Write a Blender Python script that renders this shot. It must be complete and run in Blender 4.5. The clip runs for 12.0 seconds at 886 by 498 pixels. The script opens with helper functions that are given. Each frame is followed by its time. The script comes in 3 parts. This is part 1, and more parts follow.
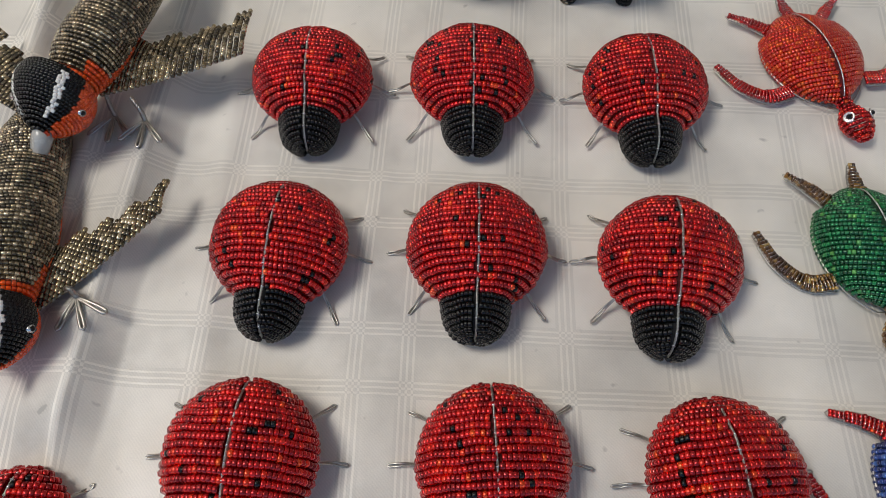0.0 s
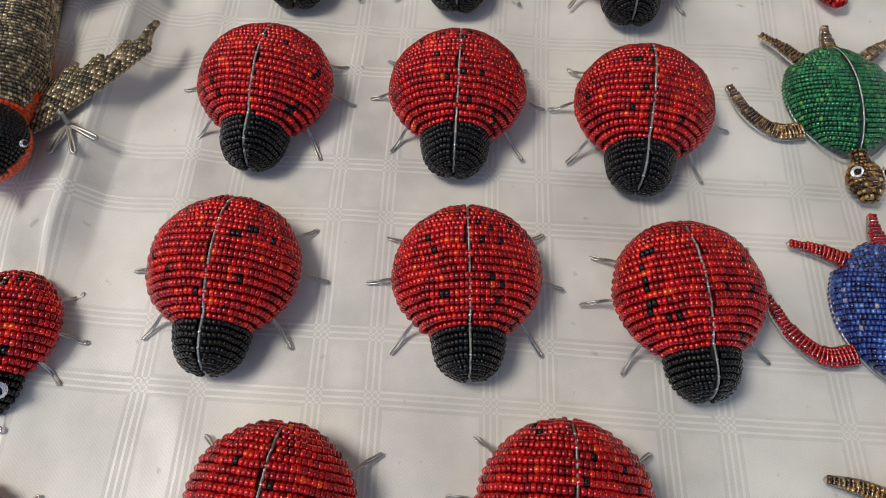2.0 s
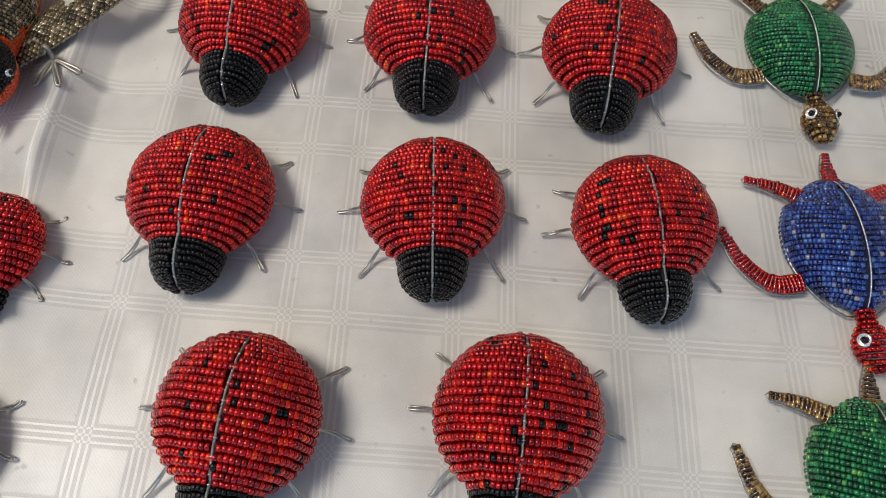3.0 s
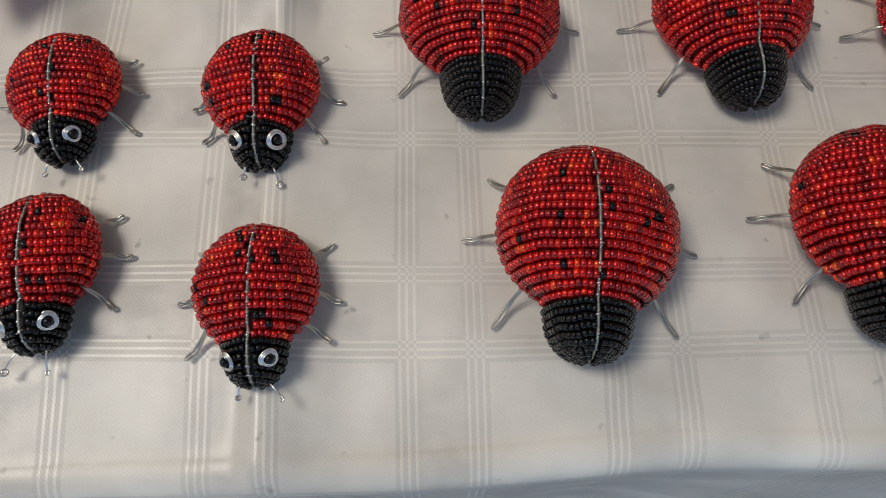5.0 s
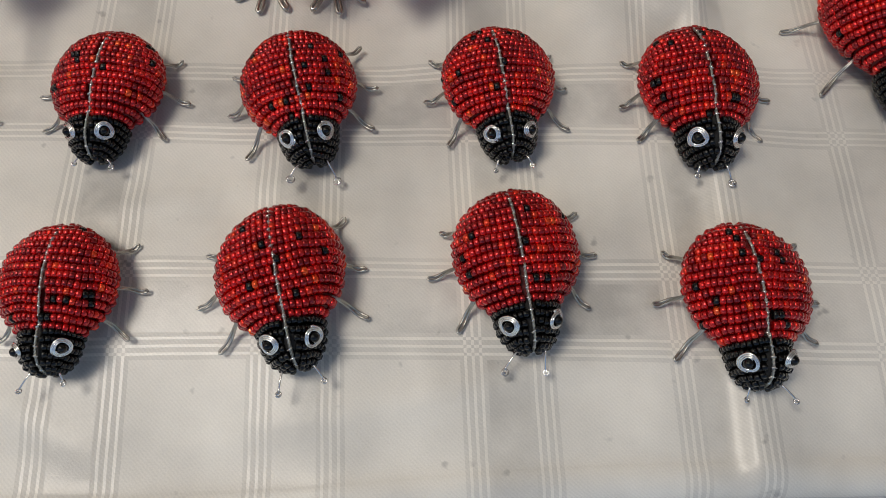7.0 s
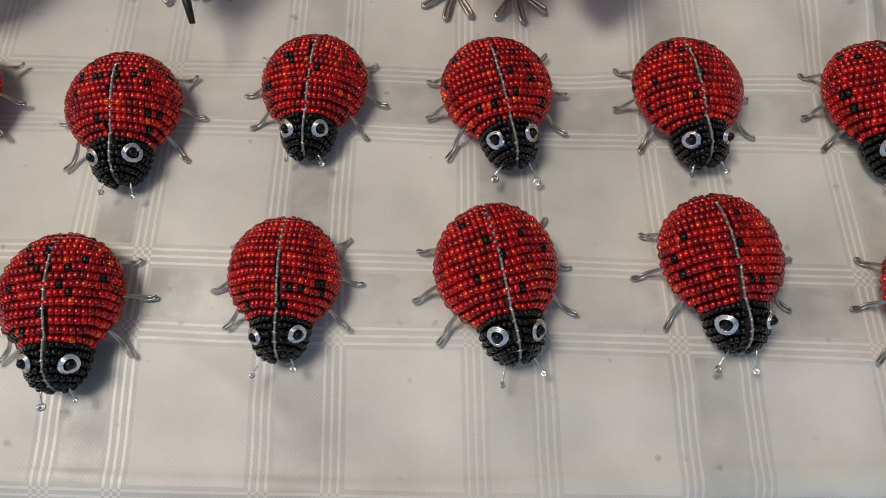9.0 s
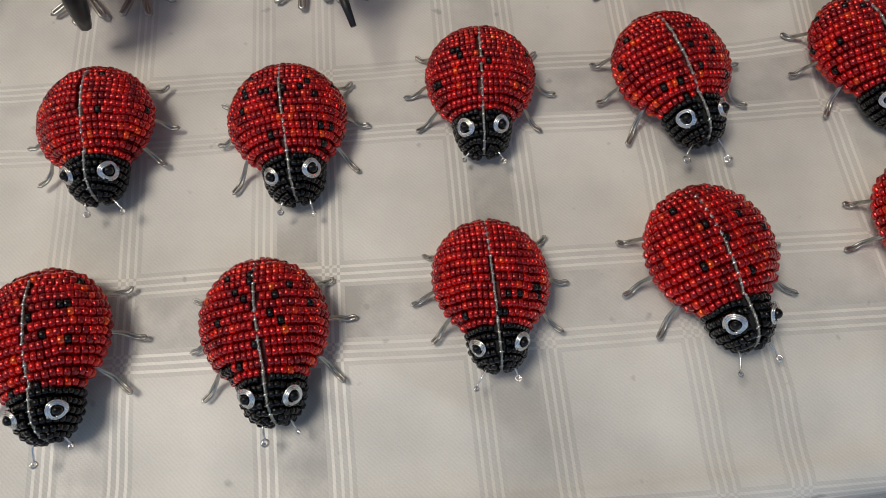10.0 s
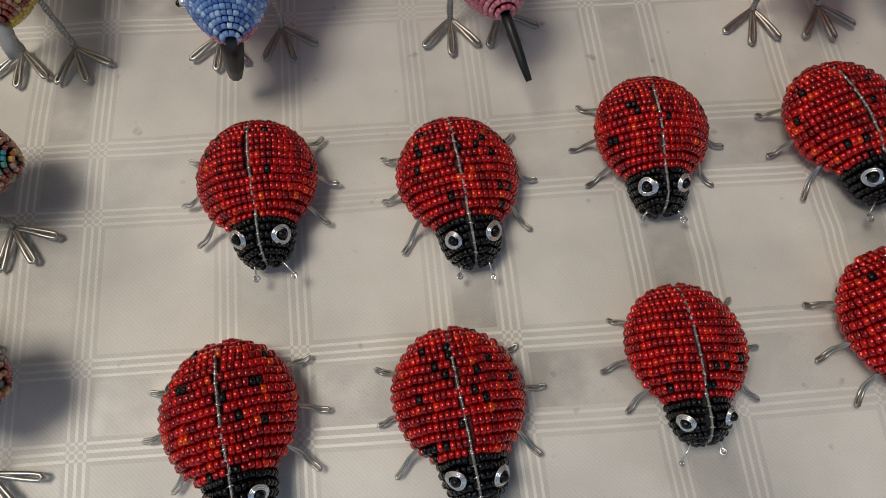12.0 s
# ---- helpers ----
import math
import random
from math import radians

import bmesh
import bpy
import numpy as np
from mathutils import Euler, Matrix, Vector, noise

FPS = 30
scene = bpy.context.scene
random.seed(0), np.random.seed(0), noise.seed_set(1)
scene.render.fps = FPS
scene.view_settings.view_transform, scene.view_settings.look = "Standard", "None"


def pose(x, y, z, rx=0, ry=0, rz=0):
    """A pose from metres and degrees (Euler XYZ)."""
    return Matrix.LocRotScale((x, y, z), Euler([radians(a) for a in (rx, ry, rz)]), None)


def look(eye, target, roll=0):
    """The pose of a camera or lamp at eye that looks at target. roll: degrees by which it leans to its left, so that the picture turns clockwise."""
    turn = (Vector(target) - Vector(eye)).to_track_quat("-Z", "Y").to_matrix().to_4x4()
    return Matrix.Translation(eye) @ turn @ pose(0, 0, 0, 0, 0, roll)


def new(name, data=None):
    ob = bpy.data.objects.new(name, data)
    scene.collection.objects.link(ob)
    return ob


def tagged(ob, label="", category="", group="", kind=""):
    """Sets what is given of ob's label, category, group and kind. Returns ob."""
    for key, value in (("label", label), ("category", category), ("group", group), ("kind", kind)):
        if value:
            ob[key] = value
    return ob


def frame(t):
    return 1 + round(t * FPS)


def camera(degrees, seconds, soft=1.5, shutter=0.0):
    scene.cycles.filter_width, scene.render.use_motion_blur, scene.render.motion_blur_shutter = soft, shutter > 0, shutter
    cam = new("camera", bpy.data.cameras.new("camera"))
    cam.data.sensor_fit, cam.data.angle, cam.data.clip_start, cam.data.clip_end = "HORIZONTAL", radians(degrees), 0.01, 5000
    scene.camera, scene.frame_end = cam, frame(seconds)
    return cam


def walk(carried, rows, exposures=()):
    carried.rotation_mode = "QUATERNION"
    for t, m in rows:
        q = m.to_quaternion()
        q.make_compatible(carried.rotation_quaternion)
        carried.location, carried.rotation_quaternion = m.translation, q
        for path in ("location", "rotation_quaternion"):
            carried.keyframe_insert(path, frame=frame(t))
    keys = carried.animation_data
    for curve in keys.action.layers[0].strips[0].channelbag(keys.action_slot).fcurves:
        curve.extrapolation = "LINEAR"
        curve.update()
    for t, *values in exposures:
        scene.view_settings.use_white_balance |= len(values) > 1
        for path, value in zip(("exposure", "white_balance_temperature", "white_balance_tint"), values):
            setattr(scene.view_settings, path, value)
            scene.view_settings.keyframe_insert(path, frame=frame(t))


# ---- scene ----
cam = camera(66.0, 12.0, soft=0.65, shutter=0.08)
PATH = [
    (0, (0.0696, 0.1326, 0.3567), (0.0480, 0.5870, -0.5338), 0.07),
    (0.5, (0.0596, 0.1187, 0.3514), (0.0418, 0.5641, -0.5438), 0.86),
    (1, (0.0606, 0.1057, 0.3407), (0.0404, 0.5519, -0.5540), 0.83),
    (1.5, (0.0757, 0.0897, 0.3372), (0.0528, 0.5252, -0.5627), 0.74),
    (2, (0.0832, 0.0557, 0.3334), (0.0690, 0.4830, -0.5706), 1.89),
    (2.5, (0.0997, 0.0393, 0.3357), (0.0818, 0.4682, -0.5675), 1.87),
    (2.7, (0.1032, 0.0333, 0.3366), (0.0858, 0.4597, -0.5678), 2.36),
    (4.3, (0.0395, -0.0345, 0.2918), (0.0499, 0.3243, -0.6415), 2.22),
    (4.5, (0.0132, -0.0296, 0.2861), (0.0236, 0.3271, -0.6480), 1.68),
    (5, (-0.0520, -0.0339, 0.2828), (-0.0435, 0.3216, -0.6518), 1.05),
    (5.5, (-0.1066, -0.0347, 0.2832), (-0.0928, 0.3254, -0.6496), 1.52),
    (6, (-0.1729, -0.0354, 0.2781), (-0.1572, 0.3339, -0.6511), 1.69),
    (6.5, (-0.2287, -0.0326, 0.2739), (-0.2117, 0.3309, -0.6576), 2.30),
    (6.7, (-0.2460, -0.0326, 0.2739), (-0.2288, 0.3264, -0.6593), 2.48),
    (8.3, (-0.2728, -0.0341, 0.2853), (-0.2451, 0.3244, -0.6479), 7.45),
    (8.5, (-0.2941, -0.0428, 0.2829), (-0.2701, 0.3334, -0.6433), 6.76),
    (9, (-0.3418, -0.0432, 0.2802), (-0.3334, 0.3328, -0.6464), 2.96),
    (9.5, (-0.3876, -0.0402, 0.2685), (-0.3847, 0.3337, -0.6590), -2.41),
    (10, (-0.4253, -0.0333, 0.2686), (-0.4191, 0.3293, -0.6633), -2.74),
    (10.5, (-0.4657, -0.0318, 0.2678), (-0.4557, 0.3266, -0.6657), -2.32),
    (11, (-0.4889, -0.0294, 0.2670), (-0.4701, 0.3293, -0.6663), -1.72),
    (11.5, (-0.4961, -0.0202, 0.2682), (-0.4770, 0.3238, -0.6706), -1.58),
    (12, (-0.5043, 0.0043, 0.2719), (-0.4763, 0.3492, -0.6663), 0.38),
]
EXPOSURES = [(0, 0.03, 6540, 10), (2.5, 0.12, 6540, 10), (4.5, -0.20, 6800, 10), (6.5, -0.31, 6820, 10), (8.5, -0.41, 6820, 10), (10, -0.44, 6830, 10), (11, -0.52, 6870, 10), (12, -0.60, 6950, 10)]
walk(cam, [(t, look(eye, target, roll)) for t, eye, target, roll in PATH], EXPOSURES)

# ---- light ----
world = bpy.data.worlds.new("sky")
scene.world = world
world.use_nodes = True
wn = world.node_tree
sky = wn.nodes.new("ShaderNodeTexSky")
sky.sky_type, sky.sun_disc = "NISHITA", False
sky.sun_elevation, sky.sun_rotation = radians(48), radians(-60)
wn.links.new(sky.outputs[0], wn.nodes["Background"].inputs[0])
wn.nodes["Background"].inputs[1].default_value = 0.20

FLOOR_Z, CEIL_Z = -0.75, 3.3
XW, XE, YS, YN = -3.2, 2.8, -0.9, 2.8
SKYLIGHT = (-2.44, -1.16, -0.49, 0.79)  # x0, x1, y0, y1 of the roof light
DOOR = (-3.0, 2.6, FLOOR_Z, 3.0)  # x0, x1, z0, z1 of the open front

lamp = bpy.data.lights.new("roof_light", "AREA")
lamp.shape, lamp.size, lamp.size_y, lamp.energy, lamp.color = "RECTANGLE", 1.24, 1.24, 94.0, (1.0, 0.945, 0.86)
lo = new("roof_light", lamp)
lo.matrix_world = pose(-1.8, 0.15, CEIL_Z + 0.04)


# ---- materials ----
def material(name):
    m = bpy.data.materials.new(name)
    m.use_nodes = True
    return m, m.node_tree, m.node_tree.nodes["Principled BSDF"]


def node(nt, kind, **kw):
    n = nt.nodes.new(kind)
    for k, v in kw.items():
        setattr(n, k, v) if not k.startswith("i_") else None
    for k, v in kw.items():
        if k.startswith("i_"):
            n.inputs[int(k[2:])].default_value = v
    return n


def math_node(nt, op, a, b=None, c=None):
    n = nt.nodes.new("ShaderNodeMath")
    n.operation = op
    for i, v in enumerate((a, b, c)):
        if v is None:
            continue
        if isinstance(v, (int, float)):
            n.inputs[i].default_value = v
        else:
            nt.links.new(v, n.inputs[i])
    return n.outputs[0]


def bead_material(name, stops, rough=0.07, coat=0.45, metal=0.0, spec=0.6, coat_rough=0.06):
    """Glass beads: every bead takes its own tint from the ramp."""
    m, nt, bs = material(name)
    geo, info = nt.nodes.new("ShaderNodeNewGeometry"), nt.nodes.new("ShaderNodeObjectInfo")
    r = math_node(nt, "FRACT", math_node(nt, "ADD", geo.outputs["Random Per Island"], info.outputs["Random"]))
    ramp = nt.nodes.new("ShaderNodeValToRGB")
    ramp.color_ramp.interpolation = "LINEAR"
    el = ramp.color_ramp.elements
    el[0].position, el[0].color = stops[0][0], (*stops[0][1], 1)
    el[1].position, el[1].color = stops[-1][0], (*stops[-1][1], 1)
    for p, c in stops[1:-1]:
        el.new(p).color = (*c, 1)
    nt.links.new(r, ramp.inputs[0])
    nt.links.new(ramp.outputs[0], bs.inputs["Base Color"])
    r2 = math_node(nt, "MULTIPLY_ADD", math_node(nt, "FRACT", math_node(nt, "MULTIPLY", r, 7.31)), 0.10, rough)
    nt.links.new(r2, bs.inputs["Roughness"])
    bs.inputs["Coat Weight"].default_value = coat
    bs.inputs["Coat Roughness"].default_value = coat_rough
    bs.inputs["Coat IOR"].default_value = 1.65
    bs.inputs["Metallic"].default_value = metal
    bs.inputs["Specular IOR Level"].default_value = spec
    return m


def plain(name, colour, rough=0.5, metal=0.0, scale=60.0, vary=0.25, bump=0.0):
    """A surface with fine and coarse unevenness."""
    m, nt, bs = material(name)
    co = nt.nodes.new("ShaderNodeTexCoord")
    n1, n2 = node(nt, "ShaderNodeTexNoise", i_2=scale, i_3=4.0), node(nt, "ShaderNodeTexNoise", i_2=scale * 9, i_3=2.0)
    for n in (n1, n2):
        nt.links.new(co.outputs["Object"], n.inputs[0])
    s = math_node(nt, "ADD", math_node(nt, "MULTIPLY", n1.outputs[0], 0.65), math_node(nt, "MULTIPLY", n2.outputs[0], 0.35))
    mix = nt.nodes.new("ShaderNodeMix")
    mix.data_type = "RGBA"
    mix.inputs[6].default_value = (*[c * (1 - vary) for c in colour], 1)
    mix.inputs[7].default_value = (*[min(1, c * (1 + vary)) for c in colour], 1)
    nt.links.new(s, mix.inputs[0])
    nt.links.new(mix.outputs[2], bs.inputs["Base Color"])
    nt.links.new(math_node(nt, "MULTIPLY_ADD", n1.outputs[0], 0.2, rough - 0.1), bs.inputs["Roughness"])
    bs.inputs["Metallic"].default_value = metal
    if bump:
        b = nt.nodes.new("ShaderNodeBump")
        b.inputs["Strength"].default_value, b.inputs["Distance"].default_value = bump, 0.001
        nt.links.new(s, b.inputs["Height"])
        nt.links.new(b.outputs[0], bs.inputs["Normal"])
    return m


# orange or pale top stops of red, bronze, green, gold, blue imitate glints
RED = bead_material("red_glass_bead", [(0, (0.25, 0.0015, 0.005)), (0.5, (0.51, 0.005, 0.007)), (0.86, (0.70, 0.010, 0.010)), (0.96, (0.84, 0.035, 0.01)), (1, (0.95, 0.11, 0.015))], 0.17, 0.5, 0.75, 0.4, 0.15)
BLACK = bead_material("black_glass_bead", [(0, (0.0008, 0.0008, 0.001)), (1, (0.002, 0.0018, 0.0018))], 0.05, 0.25, 0.0, 0.22)
BRONZE = bead_material("bronze_lined_bead", [(0, (0.035, 0.024, 0.011)), (0.5, (0.17, 0.125, 0.065)), (0.85, (0.40, 0.31, 0.18)), (1, (0.72, 0.6, 0.42))], 0.12, 0.8, 0.75)
ORANGE = bead_material("orange_bead", [(0, (0.6, 0.045, 0.004)), (1, (0.88, 0.11, 0.008))], 0.2, 0.4, 0.3)
WHITE = bead_material("white_bead", [(0, (0.7, 0.67, 0.62)), (1, (0.82, 0.8, 0.76))], 0.25)
GREEN = bead_material("green_glass_bead", [(0, (0.003, 0.06, 0.02)), (0.6, (0.007, 0.16, 0.055)), (0.92, (0.02, 0.26, 0.08)), (1, (0.16, 0.42, 0.10))], 0.12, 0.6, 0.6)
GOLD = bead_material("amber_gold_bead", [(0, (0.03, 0.011, 0.003)), (0.5, (0.19, 0.085, 0.018)), (0.85, (0.42, 0.23, 0.05)), (1, (0.7, 0.5, 0.2))], 0.12, 0.7, 0.6)
BLUE = bead_material("blue_lustre_bead", [(0, (0.006, 0.013, 0.08)), (0.7, (0.012, 0.045, 0.26)), (0.93, (0.06, 0.15, 0.42)), (1, (0.42, 0.36, 0.34))], 0.12, 0.7, 0.45)
TANGERINE = bead_material("red_orange_bead", [(0, (0.5, 0.012, 0.006)), (0.6, (0.64, 0.026, 0.006)), (1, (0.82, 0.13, 0.015))], 0.14, 0.6, 0.65)
SKYBLUE = bead_material("pale_blue_bead", [(0, (0.05, 0.13, 0.4)), (0.7, (0.16, 0.32, 0.62)), (1, (0.5, 0.65, 0.8))])
PINK = bead_material("pink_bead", [(0, (0.45, 0.08, 0.12)), (1, (0.7, 0.25, 0.3))])
MOTTLED = bead_material("mixed_colour_bead", [(0, (0.1, 0.02, 0.015)), (0.3, (0.38, 0.06, 0.03)), (0.55, (0.42, 0.2, 0.13)), (0.75, (0.5, 0.28, 0.2)), (0.88, (0.6, 0.42, 0.04)), (0.95, (0.03, 0.3, 0.36)), (1, (0.1, 0.32, 0.05))])
YELLOW = bead_material("yellow_bead", [(0, (0.5, 0.3, 0.02)), (1, (0.7, 0.5, 0.06))])
WIRE = plain("galvanised_wire", (0.44, 0.425, 0.39), 0.34, 0.95, 400, 0.3)
BRIGHT = plain("bright_silver_wire", (0.72, 0.71, 0.7), 0.24, 0.95, 400, 0.2)
DARKWIRE = plain("black_wire", (0.02, 0.02, 0.022), 0.4, 0.3, 400, 0.3)
# inner shells: the shade between bead rows is put into their dark colour
GAP_SHADE_RED = plain("dark_red_gap_shade", (0.10, 0.004, 0.004), 0.6)
GAP_SHADE_BLACK = plain("black_gap_shade", (0.006, 0.006, 0.006), 0.7)
GAP_SHADE_BROWN = plain("brown_gap_shade", (0.03, 0.02, 0.012), 0.7)
GAP_SHADE_GREEN = plain("dark_green_gap_shade", (0.004, 0.03, 0.012), 0.7)
GAP_SHADE_BLUE = plain("dark_blue_gap_shade", (0.004, 0.008, 0.04), 0.7)
BEAK = plain("grey_glass", (0.4, 0.39, 0.36), 0.25, 0.0, 200, 0.2)
PLASTER = plain("wall_plaster", (0.62, 0.59, 0.55), 0.85, 0.0, 3, 0.08, 0.3)
CEILING = plain("ceiling_paint", (0.72, 0.69, 0.65), 0.9, 0.0, 3, 0.05)
CONCRETE = plain("floor_concrete", (0.3, 0.29, 0.28), 0.8, 0.0, 4, 0.25, 0.4)
WOOD = plain("table_wood", (0.3, 0.2, 0.11), 0.6, 0.0, 12, 0.25, 0.3)


def cloth_material():
    """White damask: matte cream squares between satin bands, each edged by four raised lines."""
    m, nt, bs = material("white_damask")
    co = nt.nodes.new("ShaderNodeTexCoord")
    warp = node(nt, "ShaderNodeTexNoise", i_2=3.0, i_3=2.0)
    nt.links.new(co.outputs["UV"], warp.inputs[0])
    sep, wsep = nt.nodes.new("ShaderNodeSeparateXYZ"), nt.nodes.new("ShaderNodeSeparateColor")
    nt.links.new(co.outputs["UV"], sep.inputs[0])
    nt.links.new(warp.outputs["Color"], wsep.inputs[0])
    u = math_node(nt, "ADD", sep.outputs[0], math_node(nt, "MULTIPLY_ADD", wsep.outputs[0], 0.012, -0.006))
    v = math_node(nt, "ADD", sep.outputs[1], math_node(nt, "MULTIPLY_ADD", wsep.outputs[1], 0.010, -0.005))

    def bands(c, centre, period, half):
        d = math_node(nt, "ABSOLUTE", math_node(nt, "WRAP", math_node(nt, "SUBTRACT", c, centre), period / 2, -period / 2))
        inner = math_node(nt, "LESS_THAN", d, half - 0.0055)
        e = math_node(nt, "ABSOLUTE", math_node(nt, "SUBTRACT", d, half))
        zone = math_node(nt, "LESS_THAN", e, 0.0056)
        line = math_node(nt, "GREATER_THAN", math_node(nt, "COSINE", math_node(nt, "MULTIPLY", e, 2 * math.pi / 0.0032)), 0.35)
        return inner, zone, math_node(nt, "MULTIPLY", zone, line)

    iu, zu, lu = bands(u, -0.570, 0.0867, 0.0142)
    iv, zv, lv = bands(v, 0.1468, 0.0998, 0.0165)
    inner = math_node(nt, "MAXIMUM", iu, iv)
    zone = math_node(nt, "MAXIMUM", zu, zv)
    line = math_node(nt, "ABSOLUTE", math_node(nt, "SUBTRACT", lu, lv))
    satin = math_node(nt, "MULTIPLY", inner, math_node(nt, "SUBTRACT", 1.0, zone))
    fine = node(nt, "ShaderNodeTexWave", bands_direction="DIAGONAL", i_1=330.0, i_2=1.5)
    nt.links.new(co.outputs["UV"], fine.inputs[0])
    weave = node(nt, "ShaderNodeTexNoise", i_2=1400.0, i_3=2.0)
    nt.links.new(co.outputs["UV"], weave.inputs[0])
    patchiness = node(nt, "ShaderNodeTexNoise", i_2=14.0, i_3=5.0)
    nt.links.new(co.outputs["UV"], patchiness.inputs[0])
    # patchy visibility of the satin: angle-dependent sheen imitated by noise
    sheen_fade = node(nt, "ShaderNodeTexNoise", i_2=5.0, i_3=2.0)
    nt.links.new(co.outputs["UV"], sheen_fade.inputs[0])
    worn = node(nt, "ShaderNodeTexNoise", i_2=70.0, i_3=3.0)
    nt.links.new(co.outputs["UV"], worn.inputs[0])
    show = math_node(nt, "MINIMUM", math_node(nt, "MAXIMUM", math_node(nt, "MULTIPLY_ADD", sheen_fade.outputs[0], 3.4, -1.15), 0.12), 1.2)
    show = math_node(nt, "MULTIPLY", show, math_node(nt, "MINIMUM", math_node(nt, "MULTIPLY_ADD", worn.outputs[0], 2.4, -0.3), 1.1))
    # pattern grows stronger towards -x, a painted change of sheen with view angle
    sheen_ramp = math_node(nt, "MINIMUM", math_node(nt, "MAXIMUM", math_node(nt, "MULTIPLY_ADD", u, -1.3, 0.72), 0.42), 1.45)
    show = math_node(nt, "MULTIPLY", show, sheen_ramp)
    # sheen painted as tone: darker satin, paler lines
    tone = math_node(nt, "MULTIPLY_ADD", math_node(nt, "MULTIPLY", satin, show), -0.38, 0.66)
    tone = math_node(nt, "ADD", tone, math_node(nt, "MULTIPLY", math_node(nt, "MULTIPLY", line, show), 0.22))
    tone = math_node(nt, "ADD", tone, math_node(nt, "MULTIPLY", math_node(nt, "SUBTRACT", zone, line), -0.19))
    # broad lighter and darker patches
    tone = math_node(nt, "ADD", tone, math_node(nt, "MULTIPLY_ADD", patchiness.outputs[0], 1.5, -0.75))
    tone = math_node(nt, "ADD", tone, math_node(nt, "MULTIPLY_ADD", weave.outputs[0], 0.3, -0.15))
    tone = math_node(nt, "ADD", tone, math_node(nt, "MULTIPLY_ADD", fine.outputs["Fac"], 0.09, -0.045))
    smudge = node(nt, "ShaderNodeTexNoise", i_2=95.0, i_3=2.0)
    nt.links.new(co.outputs["UV"], smudge.inputs[0])
    tone = math_node(nt, "ADD", tone, math_node(nt, "MULTIPLY", math_node(nt, "MAXIMUM", math_node(nt, "SUBTRACT", smudge.outputs[0], 0.70), 0.0), -7.0))
    mix = nt.nodes.new("ShaderNodeMix")
    mix.data_type = "RGBA"
    mix.inputs[6].default_value, mix.inputs[7].default_value = (0.40, 0.383, 0.355, 1), (0.86, 0.822, 0.745, 1)
    nt.links.new(tone, mix.inputs[0])
    nt.links.new(mix.outputs[2], bs.inputs["Base Color"])
    nt.links.new(math_node(nt, "MULTIPLY_ADD", math_node(nt, "MAXIMUM", satin, line), -0.12, 0.48), bs.inputs["Roughness"])
    bs.inputs["Specular IOR Level"].default_value = 0.58
    h = math_node(nt, "ADD", math_node(nt, "MULTIPLY", line, 0.5), math_node(nt, "MULTIPLY", weave.outputs[0], 0.25))
    b = nt.nodes.new("ShaderNodeBump")
    b.inputs["Strength"].default_value, b.inputs["Distance"].default_value = 0.55, 0.0005
    nt.links.new(h, b.inputs["Height"])
    nt.links.new(b.outputs[0], bs.inputs["Normal"])
    return m


CLOTH = cloth_material()


# ---- building blocks ----
def mesh_object(name, verts, faces, mats, parent=None, label="", smooth=True, slots=None):
    me = bpy.data.meshes.new(name)
    me.from_pydata(verts, [], faces)
    for m in mats if isinstance(mats, (list, tuple)) else [mats]:
        me.materials.append(m)
    if slots is not None:
        me.polygons.foreach_set("material_index", slots)
    if smooth:
        me.polygons.foreach_set("use_smooth", [True] * len(me.polygons))
    me.update()
    ob = new(name, me)
    if parent is not None:
        ob.parent = parent
    if label:
        tagged(ob, label)
    return ob


def part(name, bm, mat, parent, label=""):
    me = bpy.data.meshes.new(name)
    bm.to_mesh(me)
    bm.free()
    me.materials.append(mat)
    me.polygons.foreach_set("use_smooth", [True] * len(me.polygons))
    ob = new(name, me)
    ob.parent = parent
    if label:
        tagged(ob, label)
    return ob


def box(name, x0, x1, y0, y1, z0, z1, mat, parent=None, bevel=0.0):
    bm = bmesh.new()
    bmesh.ops.create_cube(bm, size=1, matrix=Matrix.Translation(((x0 + x1) / 2, (y0 + y1) / 2, (z0 + z1) / 2)) @ Matrix.Diagonal((x1 - x0, y1 - y0, z1 - z0, 1)))
    if bevel:
        bmesh.ops.bevel(bm, geom=bm.edges[:], offset=bevel, segments=2, affect="EDGES")
    ob = part(name, bm, mat, parent)
    ob.data.polygons.foreach_set("use_smooth", [False] * len(ob.data.polygons))
    return ob


SIDES = 7
RINGS = ((-0.5, 0.80), (-0.36, 1.0), (0.36, 1.0), (0.5, 0.80))
BEAD_V = np.array([(x, 0.5 * r * math.cos(2 * math.pi * k / SIDES), 0.5 * r * math.sin(2 * math.pi * k / SIDES)) for x, r in RINGS for k in range(SIDES)])
BEAD_F = [(i * SIDES + k, i * SIDES + (k + 1) % SIDES, (i + 1) * SIDES + (k + 1) % SIDES, (i + 1) * SIDES + k) for i in range(3) for k in range(SIDES)]
BEAD_F += [tuple(range(SIDES - 1, -1, -1)), tuple(range(3 * SIDES, 4 * SIDES))]


